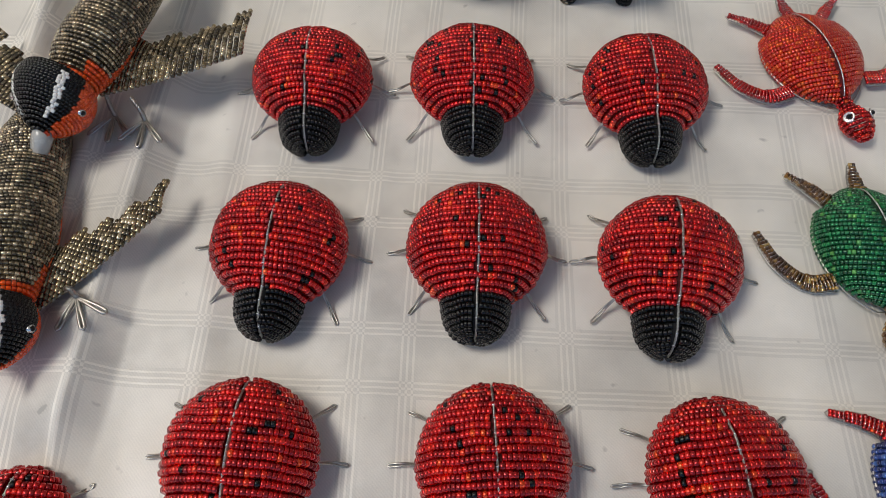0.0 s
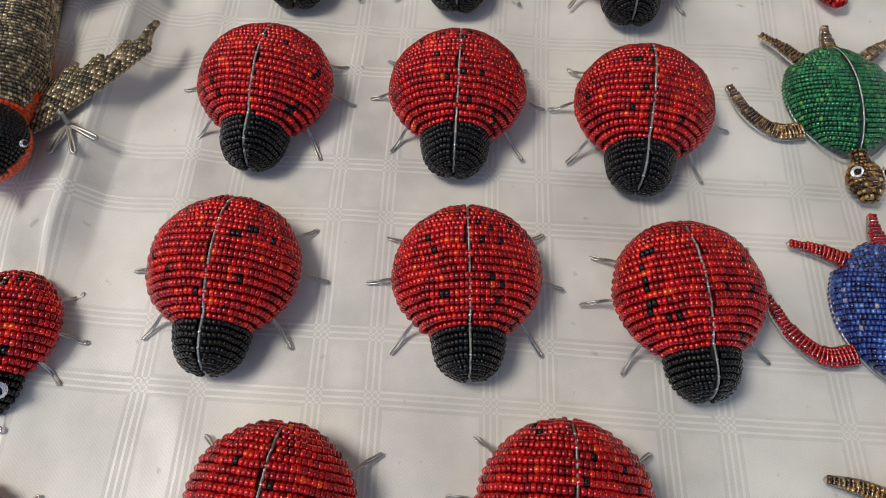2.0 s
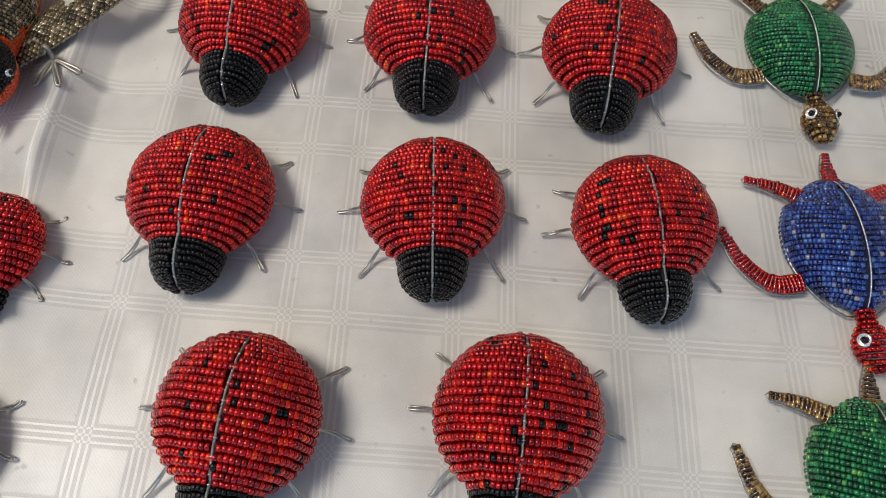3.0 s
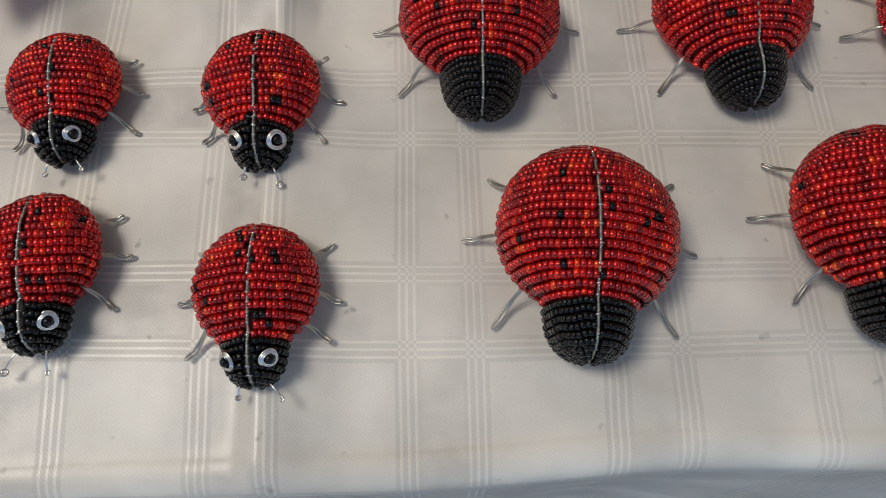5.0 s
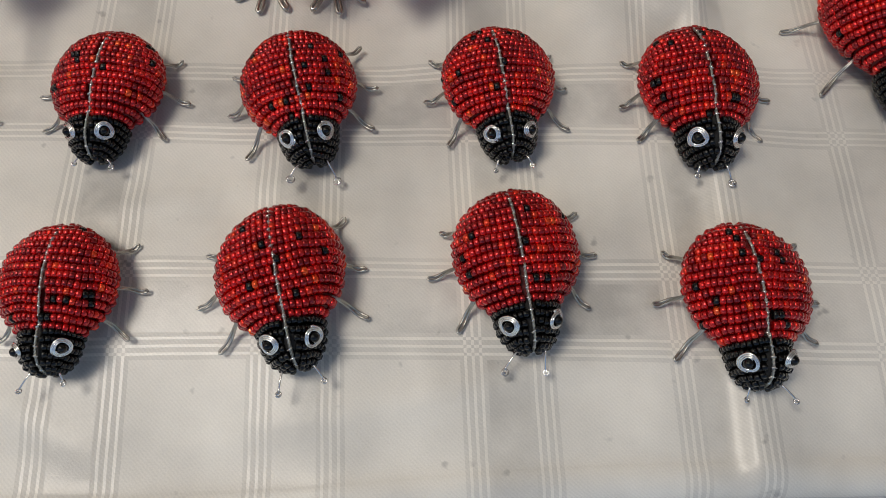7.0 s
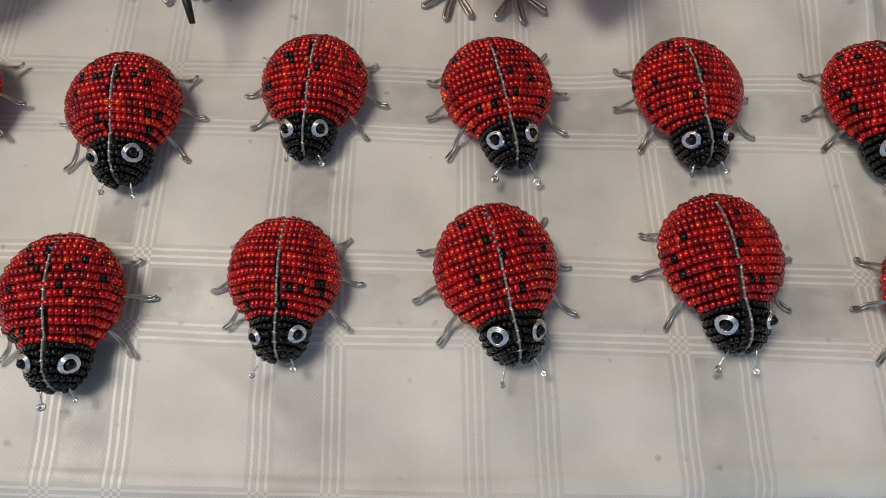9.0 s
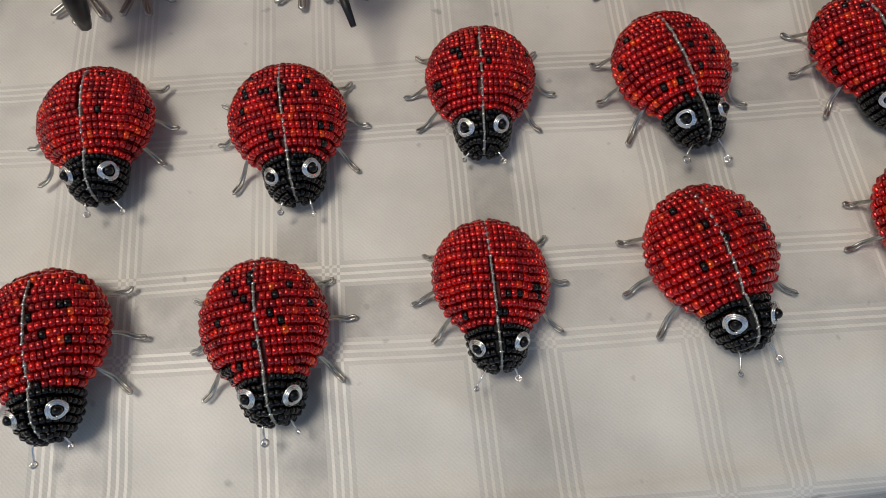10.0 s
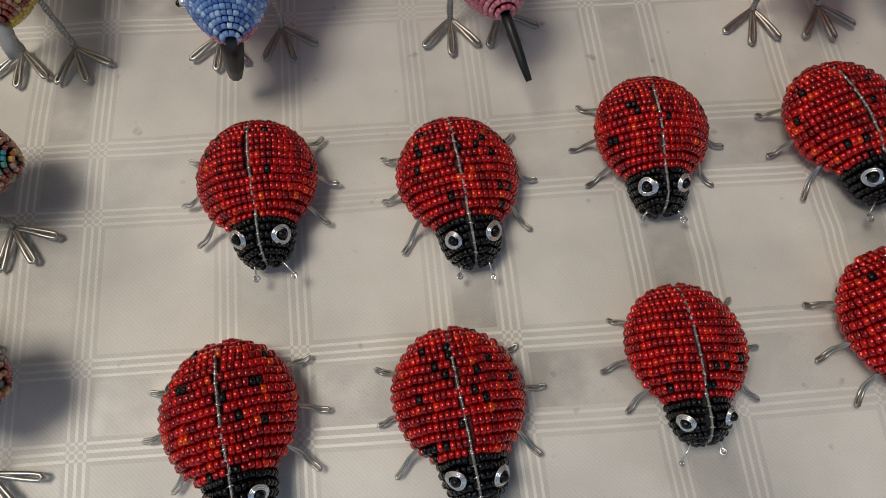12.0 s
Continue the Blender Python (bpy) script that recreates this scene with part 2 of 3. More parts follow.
def beads(name, items, mats, parent, label="", rng=random):
    """One string of beads. items: place, direction of the hole, length, thickness, material slot."""
    verts, faces, slots = [], [], []
    for p, t, length, thick, slot in items:
        t = Vector(t).normalized()
        a = t.orthogonal().normalized()
        b = t.cross(a)
        base = len(verts)
        k, l = rng.uniform(0.92, 1.06), rng.uniform(0.9, 1.05)
        basis = np.array([t * length * l, a * thick * k, b * thick * k])
        verts.extend((BEAD_V @ basis + np.array(p)).tolist())
        faces.extend([tuple(i + base for i in f) for f in BEAD_F])
        slots.extend([slot] * len(BEAD_F))
    return mesh_object(name, verts, faces, mats, parent, label, True, slots)


BEAD_MESH = {}


def single_beads(items, mats, parent, rng):
    """Beads that are objects of their own on shared meshes."""
    for p, t, length, thick, slot in items:
        m = mats[slot]
        if m.name not in BEAD_MESH:
            me = bpy.data.meshes.new("bead")
            me.from_pydata(BEAD_V.tolist(), [], BEAD_F)
            me.materials.append(m)
            me.polygons.foreach_set("use_smooth", [True] * len(me.polygons))
            BEAD_MESH[m.name] = me
        t = Vector(t).normalized()
        a = t.orthogonal().normalized()
        k = rng.uniform(0.92, 1.06) * thick
        ob = new("bead", BEAD_MESH[m.name])
        ob.parent = parent
        turn = Matrix((t * length * rng.uniform(0.9, 1.05), a * k, t.cross(a) * k)).transposed()
        ob.matrix_basis = Matrix.Translation(p) @ turn.to_4x4()


def stuff_beads(name, items, mats, parent, label, rng):
    return tagged(beads(name, items, mats, parent, label, rng), kind="stuff")


def tube(points, radius, sides=6, taper=None):
    """Vertices and faces of a wire along the points."""
    pts = [Vector(p) for p in points]
    verts, faces = [], []
    up = Vector((0.13, 0.21, 0.97))
    for i, p in enumerate(pts):
        d = (pts[min(i + 1, len(pts) - 1)] - pts[max(i - 1, 0)])
        d = d.normalized() if d.length > 1e-9 else Vector((0, 0, 1))
        a = (up - d * up.dot(d))
        a = a.normalized() if a.length > 1e-4 else d.orthogonal().normalized()
        up = a
        b = d.cross(a)
        r = radius if taper is None else radius * taper[i]
        for k in range(sides):
            w = 2 * math.pi * k / sides
            verts.append(tuple(p + (a * math.cos(w) + b * math.sin(w)) * r))
    for i in range(len(pts) - 1):
        for k in range(sides):
            faces.append((i * sides + k, i * sides + (k + 1) % sides, (i + 1) * sides + (k + 1) % sides, (i + 1) * sides + k))
    n = len(pts)
    faces += [tuple(range(sides - 1, -1, -1)), tuple(range((n - 1) * sides, n * sides))]
    return verts, faces


def wire(name, points, radius, mat, parent, label="", sides=6):
    v, f = tube(points, radius, sides)
    return mesh_object(name, v, f, mat, parent, label)


def smooth_path(points, steps=5):
    """A Catmull-Rom line through the points."""
    P = [Vector(p) for p in points]
    P = [P[0] * 2 - P[1]] + P + [P[-1] * 2 - P[-2]]
    out = []
    for i in range(1, len(P) - 2):
        for s in range(steps):
            t = s / steps
            a, b, c, d = P[i - 1:i + 3]
            out.append(0.5 * ((2 * b) + (c - a) * t + (2 * a - 5 * b + 4 * c - d) * t * t + (3 * b - a - 3 * c + d) * t ** 3))
    return out + [P[-2]]


def hairpin(points, gap):
    """A wire that goes out along the points and comes back beside itself."""
    mid = smooth_path(points, 4)
    left, right = [], []
    for i, p in enumerate(mid):
        d = (mid[min(i + 1, len(mid) - 1)] - mid[max(i - 1, 0)]).normalized()
        s = d.cross(Vector((0, 0, 1)))
        s = s.normalized() if s.length > 1e-4 else Vector((1, 0, 0))
        g = gap * (0.25 + 0.75 * min(1, i / (len(mid) - 1) * 1.3)) / 2
        left.append(p + s * g)
        right.append(p - s * g)
    d = (mid[-1] - mid[-2]).normalized()
    return left + [mid[-1] + d * gap * 0.5] + right[::-1]


def twisted(points, radius, turns_per_m):
    """Two strands wound round the points: two lists of points."""
    P = [Vector(p) for p in points]
    out, run = ([], []), 0.0
    for i, p in enumerate(P):
        if i:
            run += (p - P[i - 1]).length
        d = (P[min(i + 1, len(P) - 1)] - P[max(i - 1, 0)]).normalized()
        a = d.orthogonal().normalized()
        b = d.cross(a)
        w = run * turns_per_m * 2 * math.pi
        o = (a * math.cos(w) + b * math.sin(w)) * radius
        out[0].append(p + o)
        out[1].append(p - o)
    return out


def resample(points, step):
    P = [Vector(p) for p in points]
    run = [0.0]
    for a, b in zip(P, P[1:]):
        run.append(run[-1] + (b - a).length)
    n = max(2, int(run[-1] / step) + 1)
    out, j = [], 0
    for i in range(n):
        s = run[-1] * i / (n - 1)
        while j < len(P) - 2 and run[j + 1] < s:
            j += 1
        out.append(P[j].lerp(P[j + 1], (s - run[j]) / max(1e-9, run[j + 1] - run[j])))
    return out


def twisted_wire(name, points, radius, mat, parent, label=""):
    a, b = twisted(resample(points, 0.0007), radius, 330)
    va, fa = tube(a, radius, 4)
    vb, fb = tube(b, radius, 4)
    n = len(va)
    return mesh_object(name, va + vb, fa + [tuple(i + n for i in f) for f in fb], mat, parent, label)


def arc_beads(centre, u, v, ru, rv, t0, t1, pitch, length, thick, slot_of, skip=None, power=1.0):
    """Beads strung along part of an ellipse round the centre."""
    n = 90
    pts = []
    for i in range(n + 1):
        w = t0 + (t1 - t0) * i / n
        c, s = math.cos(w), math.sin(w)
        pts.append(centre + u * ru * c + v * rv * math.copysign(abs(s) ** power, s))
    line = resample(pts, pitch)
    out = []
    for i, p in enumerate(line):
        if skip and skip(p):
            continue
        d = line[min(i + 1, len(line) - 1)] - line[max(i - 1, 0)]
        out.append((p, d, length, thick, slot_of(p)))
    return out


def sphere_part(name, centre, radii, mat, parent, label=""):
    bm = bmesh.new()
    bmesh.ops.create_uvsphere(bm, u_segments=12, v_segments=8, radius=1, matrix=Matrix.Translation(centre) @ Matrix.Diagonal((*radii, 1)))
    return part(name, bm, mat, parent, label)


def structure(ob, label):
    return tagged(ob, label, kind="structure")


# ---- room ----
# unseen enclosure: walls and ceiling are added to bounce light into the shadows
structure(box("floor", XW - 14, XE + 14, YS - 25, YN + 0.2, FLOOR_Z - 0.1, FLOOR_Z, CONCRETE), "plain grey concrete floor under the table")


def ceiling():
    """An unseen ceiling, added to bounce light, with the hole of the roof light."""
    x0, x1, y0, y1 = SKYLIGHT
    bm = bmesh.new()
    for a0, a1, b0, b1 in ((XW - 0.2, x0, YS - 0.2, YN + 0.2), (x1, XE + 0.2, YS - 0.2, YN + 0.2), (x0, x1, YS - 0.2, y0), (x0, x1, y1, YN + 0.2)):
        bmesh.ops.create_cube(bm, size=1, matrix=Matrix.Translation(((a0 + a1) / 2, (b0 + b1) / 2, CEIL_Z + 0.05)) @ Matrix.Diagonal((a1 - a0, b1 - b0, 0.1, 1)))
    ob = part("ceiling", bm, CEILING, None)
    ob.data.polygons.foreach_set("use_smooth", [False] * len(ob.data.polygons))
    structure(ob, "plain white painted ceiling out of view, added round the roof light")


ceiling()
structure(box("wall_west", XW - 0.15, XW, YS, YN, FLOOR_Z, CEIL_Z, PLASTER), "plain pale plaster wall out of view, added to bounce light")
structure(box("wall_north", XW - 0.2, XE + 0.2, YN, YN + 0.15, FLOOR_Z, CEIL_Z, PLASTER), "plain pale plaster wall out of view, added to bounce light")
structure(box("wall_east", XE, XE + 0.15, YS, YN, FLOOR_Z, CEIL_Z, PLASTER), "plain pale plaster wall out of view, added to bounce light")


def wall_with_hole(name, axis, at, a0, a1, hole):
    """A wall of four blocks round a hole, in one mesh."""
    h0, h1, z0, z1 = hole
    bm = bmesh.new()
    for p0, p1, q0, q1 in ((a0, h0, FLOOR_Z, CEIL_Z), (h1, a1, FLOOR_Z, CEIL_Z), (h0, h1, FLOOR_Z, z0), (h0, h1, z1, CEIL_Z)):
        if q1 - q0 < 0.01:
            continue
        c, s = ((p0 + p1) / 2, (q0 + q1) / 2), (p1 - p0, q1 - q0)
        place, size = ((at, c[0], c[1]), (0.15, s[0], s[1])) if axis == "x" else ((c[0], at, c[1]), (s[0], 0.15, s[1]))
        bmesh.ops.create_cube(bm, size=1, matrix=Matrix.Translation(place) @ Matrix.Diagonal((*size, 1)))
    ob = part(name, bm, PLASTER, None)
    ob.data.polygons.foreach_set("use_smooth", [False] * len(ob.data.polygons))
    return structure(ob, "plain pale plaster wall out of view, added round the sky opening")


# unseen front wall, added so that its opening sets the sky fill
wall_with_hole("wall_south", "y", YS - 0.075, XW - 0.15, XE, DOOR)

# ---- table and cloth ----
TABLE = (-1.25, 0.85, -0.009, 0.78)  # x0, x1, y0, y1


def table():
    t = new("trestle_table")
    x0, x1, y0, y1 = TABLE
    box("tabletop", x0, x1, y0 + 0.004, y1, -0.034, -0.0105, WOOD, t, 0.003)
    for x in (x0 + 0.1, x1 - 0.15):
        for y in (y0 + 0.08, y1 - 0.13):
            box("leg", x, x + 0.05, y, y + 0.05, FLOOR_Z, -0.034, WOOD, t, 0.004)
    tagged(t, "wooden trestle table hidden under a white cloth", "table")


table()


def fold(d, width):
    return math.exp(-(d / width) ** 2)


def cloth_height(x, y):
    """Creases left by folding, and slack wrinkles."""
    z = 0.0
    crease = x + 0.1255 + 0.002 * math.sin(9 * y)
    far = max(0.0, min(1.0, (y - 0.14) / 0.2))
    mid = max(0.0, min(1.0, (y - 0.165) / 0.05))
    mid = mid * mid * (3 - 2 * mid)
    z += 0.0052 * (1 - mid) * fold(crease, 0.0065 if crease < 0 else 0.020)
    z += 0.0150 * mid * (fold(crease, 0.034) if crease < 0 else max(0.0, 1 - crease / 0.017) ** 1.3) - 0.0020 * mid * fold(crease - 0.030, 0.012)
    for c, w, a, slope in ((-0.168, 0.009, 0.0026, 0.1), (-0.195, 0.013, 0.005, -0.15), (-0.228, 0.014, 0.006, 0.1), (-0.275, 0.02, 0.005, -0.1), (-0.078, 0.010, 0.0012, -0.1)):
        z += far * 2.4 * a * fold(x - c - slope * (y - 0.35), w)
    z += 0.0030 * noise.noise(Vector((x * 7, y * 5, 0.3))) + 0.0012 * noise.noise(Vector((x * 24, y * 17, 4.1))) + 0.0005 * noise.noise(Vector((x * 60, y * 45, 2.2)))
    for cx, cy, ang, a, w, reach in ((0.15, 0.02, 0.5, 0.0016, 0.006, 0.07), (0.02, 0.015, -0.35, 0.0014, 0.005, 0.06), (-0.25, 0.012, 0.2, 0.0013, 0.006, 0.08), (-0.42, 0.004, -0.5, 0.0014, 0.006, 0.07), (0.2, 0.24, 1.2, 0.0016, 0.007, 0.08), (0.02, 0.36, 1.4, 0.0016, 0.007, 0.09), (-0.34, 0.10, 0.15, 0.0011, 0.006, 0.09)):
        dx, dy = x - cx, y - cy
        along, across = dx * math.cos(ang) + dy * math.sin(ang), -dx * math.sin(ang) + dy * math.cos(ang)
        z += a * fold(across, w) * fold(along, reach)
    back = max(0.0, min(1.0, (y - 0.17) / 0.2))
    z += back * 0.0022 * noise.noise(Vector((x * 16 + y * 4, y * 6, 9.0)))
    lip = max(0.0, min(1.0, (0.065 - y) / 0.08))
    return z - 0.0012 - 0.005 * lip * lip


def edge_y(x):
    return -0.0235 - 0.018 * max(0.0, min(1.0, (0.05 - x) / 0.5)) + 0.0025 * math.sin(7 * x + 1) + 0.0015 * math.sin(23 * x)


def tablecloth():
    """One sheet: the flat top, the rounded front edge, and the hanging front."""
    xs = np.concatenate([np.linspace(-1.27, -0.32, 160), np.linspace(-0.318, -0.03, 170), np.linspace(-0.025, 0.87, 170)])
    flat = np.linspace(0.80, 0.0, 165)
    R = 0.0165
    verts, uvs, faces = [], [], []
    lines = [("top", s) for s in flat] + [("bend", a) for a in np.linspace(0.05, 1.0, 19)] + [("drop", d) for d in np.linspace(0.012, 0.62, 42)]
    for kind, s in lines:
        for x in xs:
            e = edge_y(x)
            if kind == "top":
                y = e + R + (0.80 - e - R) * (s / 0.80)
                p, v = (x, y, cloth_height(x, y)), y
            elif kind == "bend":
                a = s * math.pi / 2 * 0.93
                y, z = e + R - R * math.sin(a), -R + R * math.cos(a)
                z0 = cloth_height(x, e + R) * (1 - s)
                p, v = (x, y, z + z0), e + R - R * a
            else:
                w = 0.02 * min(1, s * 5) * (0.5 * math.sin(11 * x + 2 * math.sin(3 * x)) + 0.5 * math.sin(23 * x + 1.3))
                p, v = (x, e - s * 0.09 + w, -R * 1.0 - s), e + R - R * 1.46 - s
            verts.append(p)
            uvs.append((x + 0.006 * math.sin(5 * v), v))
    n = len(xs)
    for i in range(len(lines) - 1):
        for k in range(n - 1):
            faces.append((i * n + k, (i + 1) * n + k, (i + 1) * n + k + 1, i * n + k + 1))
    ob = mesh_object("tablecloth", verts, faces, CLOTH)
    layer = ob.data.uv_layers.new(name="cloth")
    loops = np.empty(len(ob.data.loops), int)
    ob.data.loops.foreach_get("vertex_index", loops)
    layer.data.foreach_set("uv", np.array(uvs)[loops].ravel())
    tagged(ob, "creased white damask tablecloth with woven check bands", "tablecloth")


tablecloth()


# ---- ladybirds ----
def ladybird(x, y, turn, size, small, seed, tall=1.0):
    """A beaded ladybird; its head points to -y before the turn."""
    rng = random.Random(seed)
    if small:
        W, LB, LF, HT, ZC, neck, nose, hw, nh = 0.0241, 0.0260, 0.0260, 0.0243, 0.0105, -0.0214, -0.0394, 0.0119, 0.0206
    else:
        W, LB, LF, HT, ZC, neck, nose, hw, nh = 0.0363, 0.0368, 0.0353, 0.0396, 0.0150, -0.0305, -0.0525, 0.0166, 0.0305
    bug = new("ladybird")
    bug.matrix_world = pose(x, y, 0, 0, 0, turn) @ Matrix.Diagonal((size, size, size * tall, 1))
    thick, pitch_row, pitch = (0.0040, 0.00362, 0.00228) if small else (0.0041, 0.00365, 0.00235)
    foot = 0.0018

    def body(s):
        """Half width, height above and depth below the waist of the body's cross section."""
        c = max(0.0, 1 - (s / (LB if s > 0 else LF)) ** 2)
        return W * c ** 0.5, (HT - ZC) * c ** (0.5 if s > 0 else 0.36), (ZC - foot) * c ** 0.5, ZC

    def head(s):
        f = (neck - s) / (neck - nose)
        c = max(0.0, 1 - f ** 4.0)
        zc = ZC * (0.8 - 0.1 * f)
        return hw * (1.06 - 0.16 * f) * (0.08 + 0.92 * c ** 0.5), (nh - zc) * (0.04 + 0.96 * c ** 0.5) * (1 - 0.06 * f), (zc - foot) * (0.1 + 0.9 * c ** 0.5), zc

    def spine(fn, s0, s1, step=pitch_row):
        out = []
        for i in range(121):
            s = s0 + (s1 - s0) * i / 120
            q = fn(s)
            out.append((0, s, q[3] + q[1]))
        return resample(out, step)

    X, Z = Vector((1, 0, 0)), Vector((0, 0, 1))
    spots = [(rng.uniform(-0.85, 0.85) * W, rng.uniform(-0.75, 0.7) * LF) for _ in range(7 if small else 9)]

    def red_slot(p):
        near = any((p.x - a) ** 2 + (p.y - b) ** 2 < 0.0017 ** 2 for a, b in spots)
        return 1 if rng.random() < (0.62 if near else 0.018) else 0

    def ring(q, y, slot_of, skip, lean=0.0, bead_pitch=pitch, thick=thick):
        """A row of beads round a cross section, tucked in below."""
        w, up, down, zc = q
        pts = []
        full = rng.uniform(0.994, 1.006)
        for i in range(101):
            a = -0.75 + (math.pi + 1.5) * i / 100
            c, s = math.cos(a), math.sin(a)
            k = full * (1 + 0.030 * noise.noise(Vector((c * 2.2 + seed, y * 55, s * 2.2))))
            wave = 0.0008 * noise.noise(Vector((c * 3.1, y * 45 + seed, s * 3.1)))
            pts.append(Vector((w * c * k, y + lean * w * c + wave, zc + (up * s * k if s > 0 else down * s))))
        line = resample(pts, bead_pitch)
        return [(p, line[min(i + 1, len(line) - 1)] - line[max(i - 1, 0)], bead_pitch * 1.04, thick, slot_of(p)) for i, p in enumerate(line) if abs(p.x) > skip]

    bend = rng.uniform(-0.05, 0.05)
    near, rest = [], []
    for p in spine(body, LB * 0.975, neck):
        for it in ring(body(p.y), p.y + rng.uniform(-0.0001, 0.0001), red_slot, 0.0010, bend + rng.uniform(-0.004, 0.004)):
            (near if abs(it[0].x) < 0.0085 and it[0].z > ZC and p.y < LB * 0.8 else rest).append(it)
    stuff_beads("body_bead", rest, [RED, BLACK], bug, "red glass beads strung in rows", rng)
    single_beads(near, [RED, BLACK], bug, rng)
    near = []
    for p in spine(head, neck - 0.0028, nose, 0.0029 if small else 0.0031):
        near += ring(head(p.y), p.y + rng.uniform(-0.0001, 0.0001), lambda q: 0, 0.0011, 0.0, pitch * 0.88, 0.0034 if small else 0.0036)
    stuff_beads("head_bead", near, [BLACK], bug, "black glass beads strung in rows", rng)

    def shell(name, fn, s0, s1, n, mat):
        verts, faces, m = [], [], 20
        for i in range(n + 1):
            s = s0 + (s1 - s0) * i / n
            w, up, down, zc = fn(s)
            for k in range(m):
                a = 2 * math.pi * k / m
                verts.append(((w * 0.97 - 0.0008) * math.cos(a), s, zc + (up * 0.97 - 0.0007 if math.sin(a) > 0 else down) * math.sin(a)))
        for i in range(n):
            faces += [(i * m + k, i * m + (k + 1) % m, (i + 1) * m + (k + 1) % m, (i + 1) * m + k) for k in range(m)]
        mesh_object(name, verts, faces, mat, bug)

    # added dark shells under the beads stand in for shade between the rows
    shell("body_gap_shade", body, LB * 0.97, neck, 16, GAP_SHADE_RED)
    shell("head_gap_shade", head, neck, nose, 8, GAP_SHADE_BLACK)
    # seam wire over the back and the head
    line = [(rng.uniform(-0.0002, 0.0002), p.y, p.z + 0.0010) for p in spine(body, LB * 0.97, neck)] + [(0, p.y, p.z + 0.0010) for p in spine(head, neck - 0.001, nose)]
    seam = twisted_wire("seam_wire", line, 0.00037, WIRE, bug, "twisted silver seam wire")
    verts, faces = [], []
    for px, py, pz in line[1:-1:1 if small else 2]:
        w, t = rng.uniform(0.0007, 0.0013), rng.uniform(-0.0005, 0.0005)
        v, f = tube([(px - w, py - t, pz + 0.0001), (px, py, pz + 0.0007), (px + w, py + t, pz + 0.0001)], 0.00034, 4)
        faces += [tuple(k + len(verts) for k in q) for q in f]
        verts += v
    mesh_object("seam_stitch", verts, faces, BRIGHT, seam, "bright wire stitches across the seam")
    # legs: flat loops of wire
    if small:
        tips = [(0.0290, 0.0180), (0.0335, -0.0040), (0.0280, -0.0250)]
        roots = [(0.0215, 0.0125), (0.0245, -0.0030), (0.0190, -0.0160)]
    else:
        tips = [(0.0415, 0.0290), (0.0500, -0.0010), (0.0370, -0.0365)]
        roots = [(0.0310, 0.0200), (0.0366, -0.0010), (0.0265, -0.0235)]
    for side in (-1, 1):
        for (tx, ty), (ax, ay) in zip(tips, roots):
            tx, ty = tx + rng.uniform(-0.002, 0.002), ty + rng.uniform(-0.0025, 0.0025)
            z = 0.011 if small else 0.012
            a, b = Vector((side * ax * 0.93, ay * 0.93, z)), Vector((side * tx, ty, 0.0012))
            knee = a.lerp(b, 0.5)
            knee.z = 0.0045 if not small else 0.0035
            knee.y += 0.0012
            d = (b - knee)
            pts = [a, a.lerp(knee, 0.55) + Vector((0, 0, 0.0008)), knee, knee + d * 0.5 - Vector((0, 0, 0.0008)), b]
            if small:
                pts[-1] = b + Vector((0, 0.0006, 0.0006))
            wire("leg", hairpin(pts, 0.0015), 0.00052 if not small else 0.00056, WIRE, bug, "bent loop of steel wire")
    if small:
        for side in (-1, 1):
            ey = neck - 0.0085 + rng.uniform(-0.001, 0.001)
            w, h, low, zc = head(ey)
            ang = radians(rng.uniform(44, 56))
            c = Vector((side * w * math.cos(ang), ey, zc + h * math.sin(ang)))
            nrm = Vector((side * math.cos(ang) * h, -0.007, math.sin(ang) * w)).normalized()
            a = nrm.orthogonal().normalized()
            b = nrm.cross(a)
            turns = rng.uniform(2.3, 3.2)
            wide = rng.uniform(0.92, 1.12)
            ring = []
            for i in range(52):
                q = i / 51
                w2 = q * turns * 2 * math.pi + seed
                r = (0.0023 + 0.0017 * q + 0.00018 * math.sin(3 * w2 + seed)) * wide
                ring.append(c + nrm * (0.0027 - 0.0009 * q) + (a * math.cos(w2) + b * math.sin(w2)) * r)
            eye = wire("eye_ring", ring, 0.00046, BRIGHT, bug, "coiled silver wire eye", 6)
            sphere_part("pupil", c + nrm * 0.0027, (0.0020, 0.0020, 0.0020), BLACK, eye, "black glass bead pupil")
            # feeler, bent forward and curled at its end
            k = Vector((side * 0.0050, nose + 0.002, 0.009))
            out = Vector((side * rng.uniform(-0.1, 1.0), -rng.uniform(0.7, 1.1), rng.uniform(-0.5, 0.0))).normalized()
            e = k + out * rng.uniform(0.005, 0.0105)
            e.z = max(e.z, 0.003)
            coil = rng.uniform(0.0010, 0.0019)
            spin = [e + Vector((side * math.sin(i * 0.6), -(1 - math.cos(i * 0.6)), 0.35 * math.sin(i * 0.6))) * (coil - 0.00005 * i) for i in range(1, 17)]
            for q in spin:
                q.z = max(q.z, 0.001)
            wire("antenna", smooth_path([k, k.lerp(e, 0.5) + Vector((0, 0, 0.001)), e], 3) + spin, 0.00042, BRIGHT, bug, "curled silver wire feeler", 5)
        tagged(bug, "small red and black glass bead ladybird with wire eyes", "ornament", "small beaded ladybirds on the cloth")
    else:
        tagged(bug, "large red and black glass bead ladybird with wire legs", "ornament", "large beaded ladybirds on the cloth")
    return bug


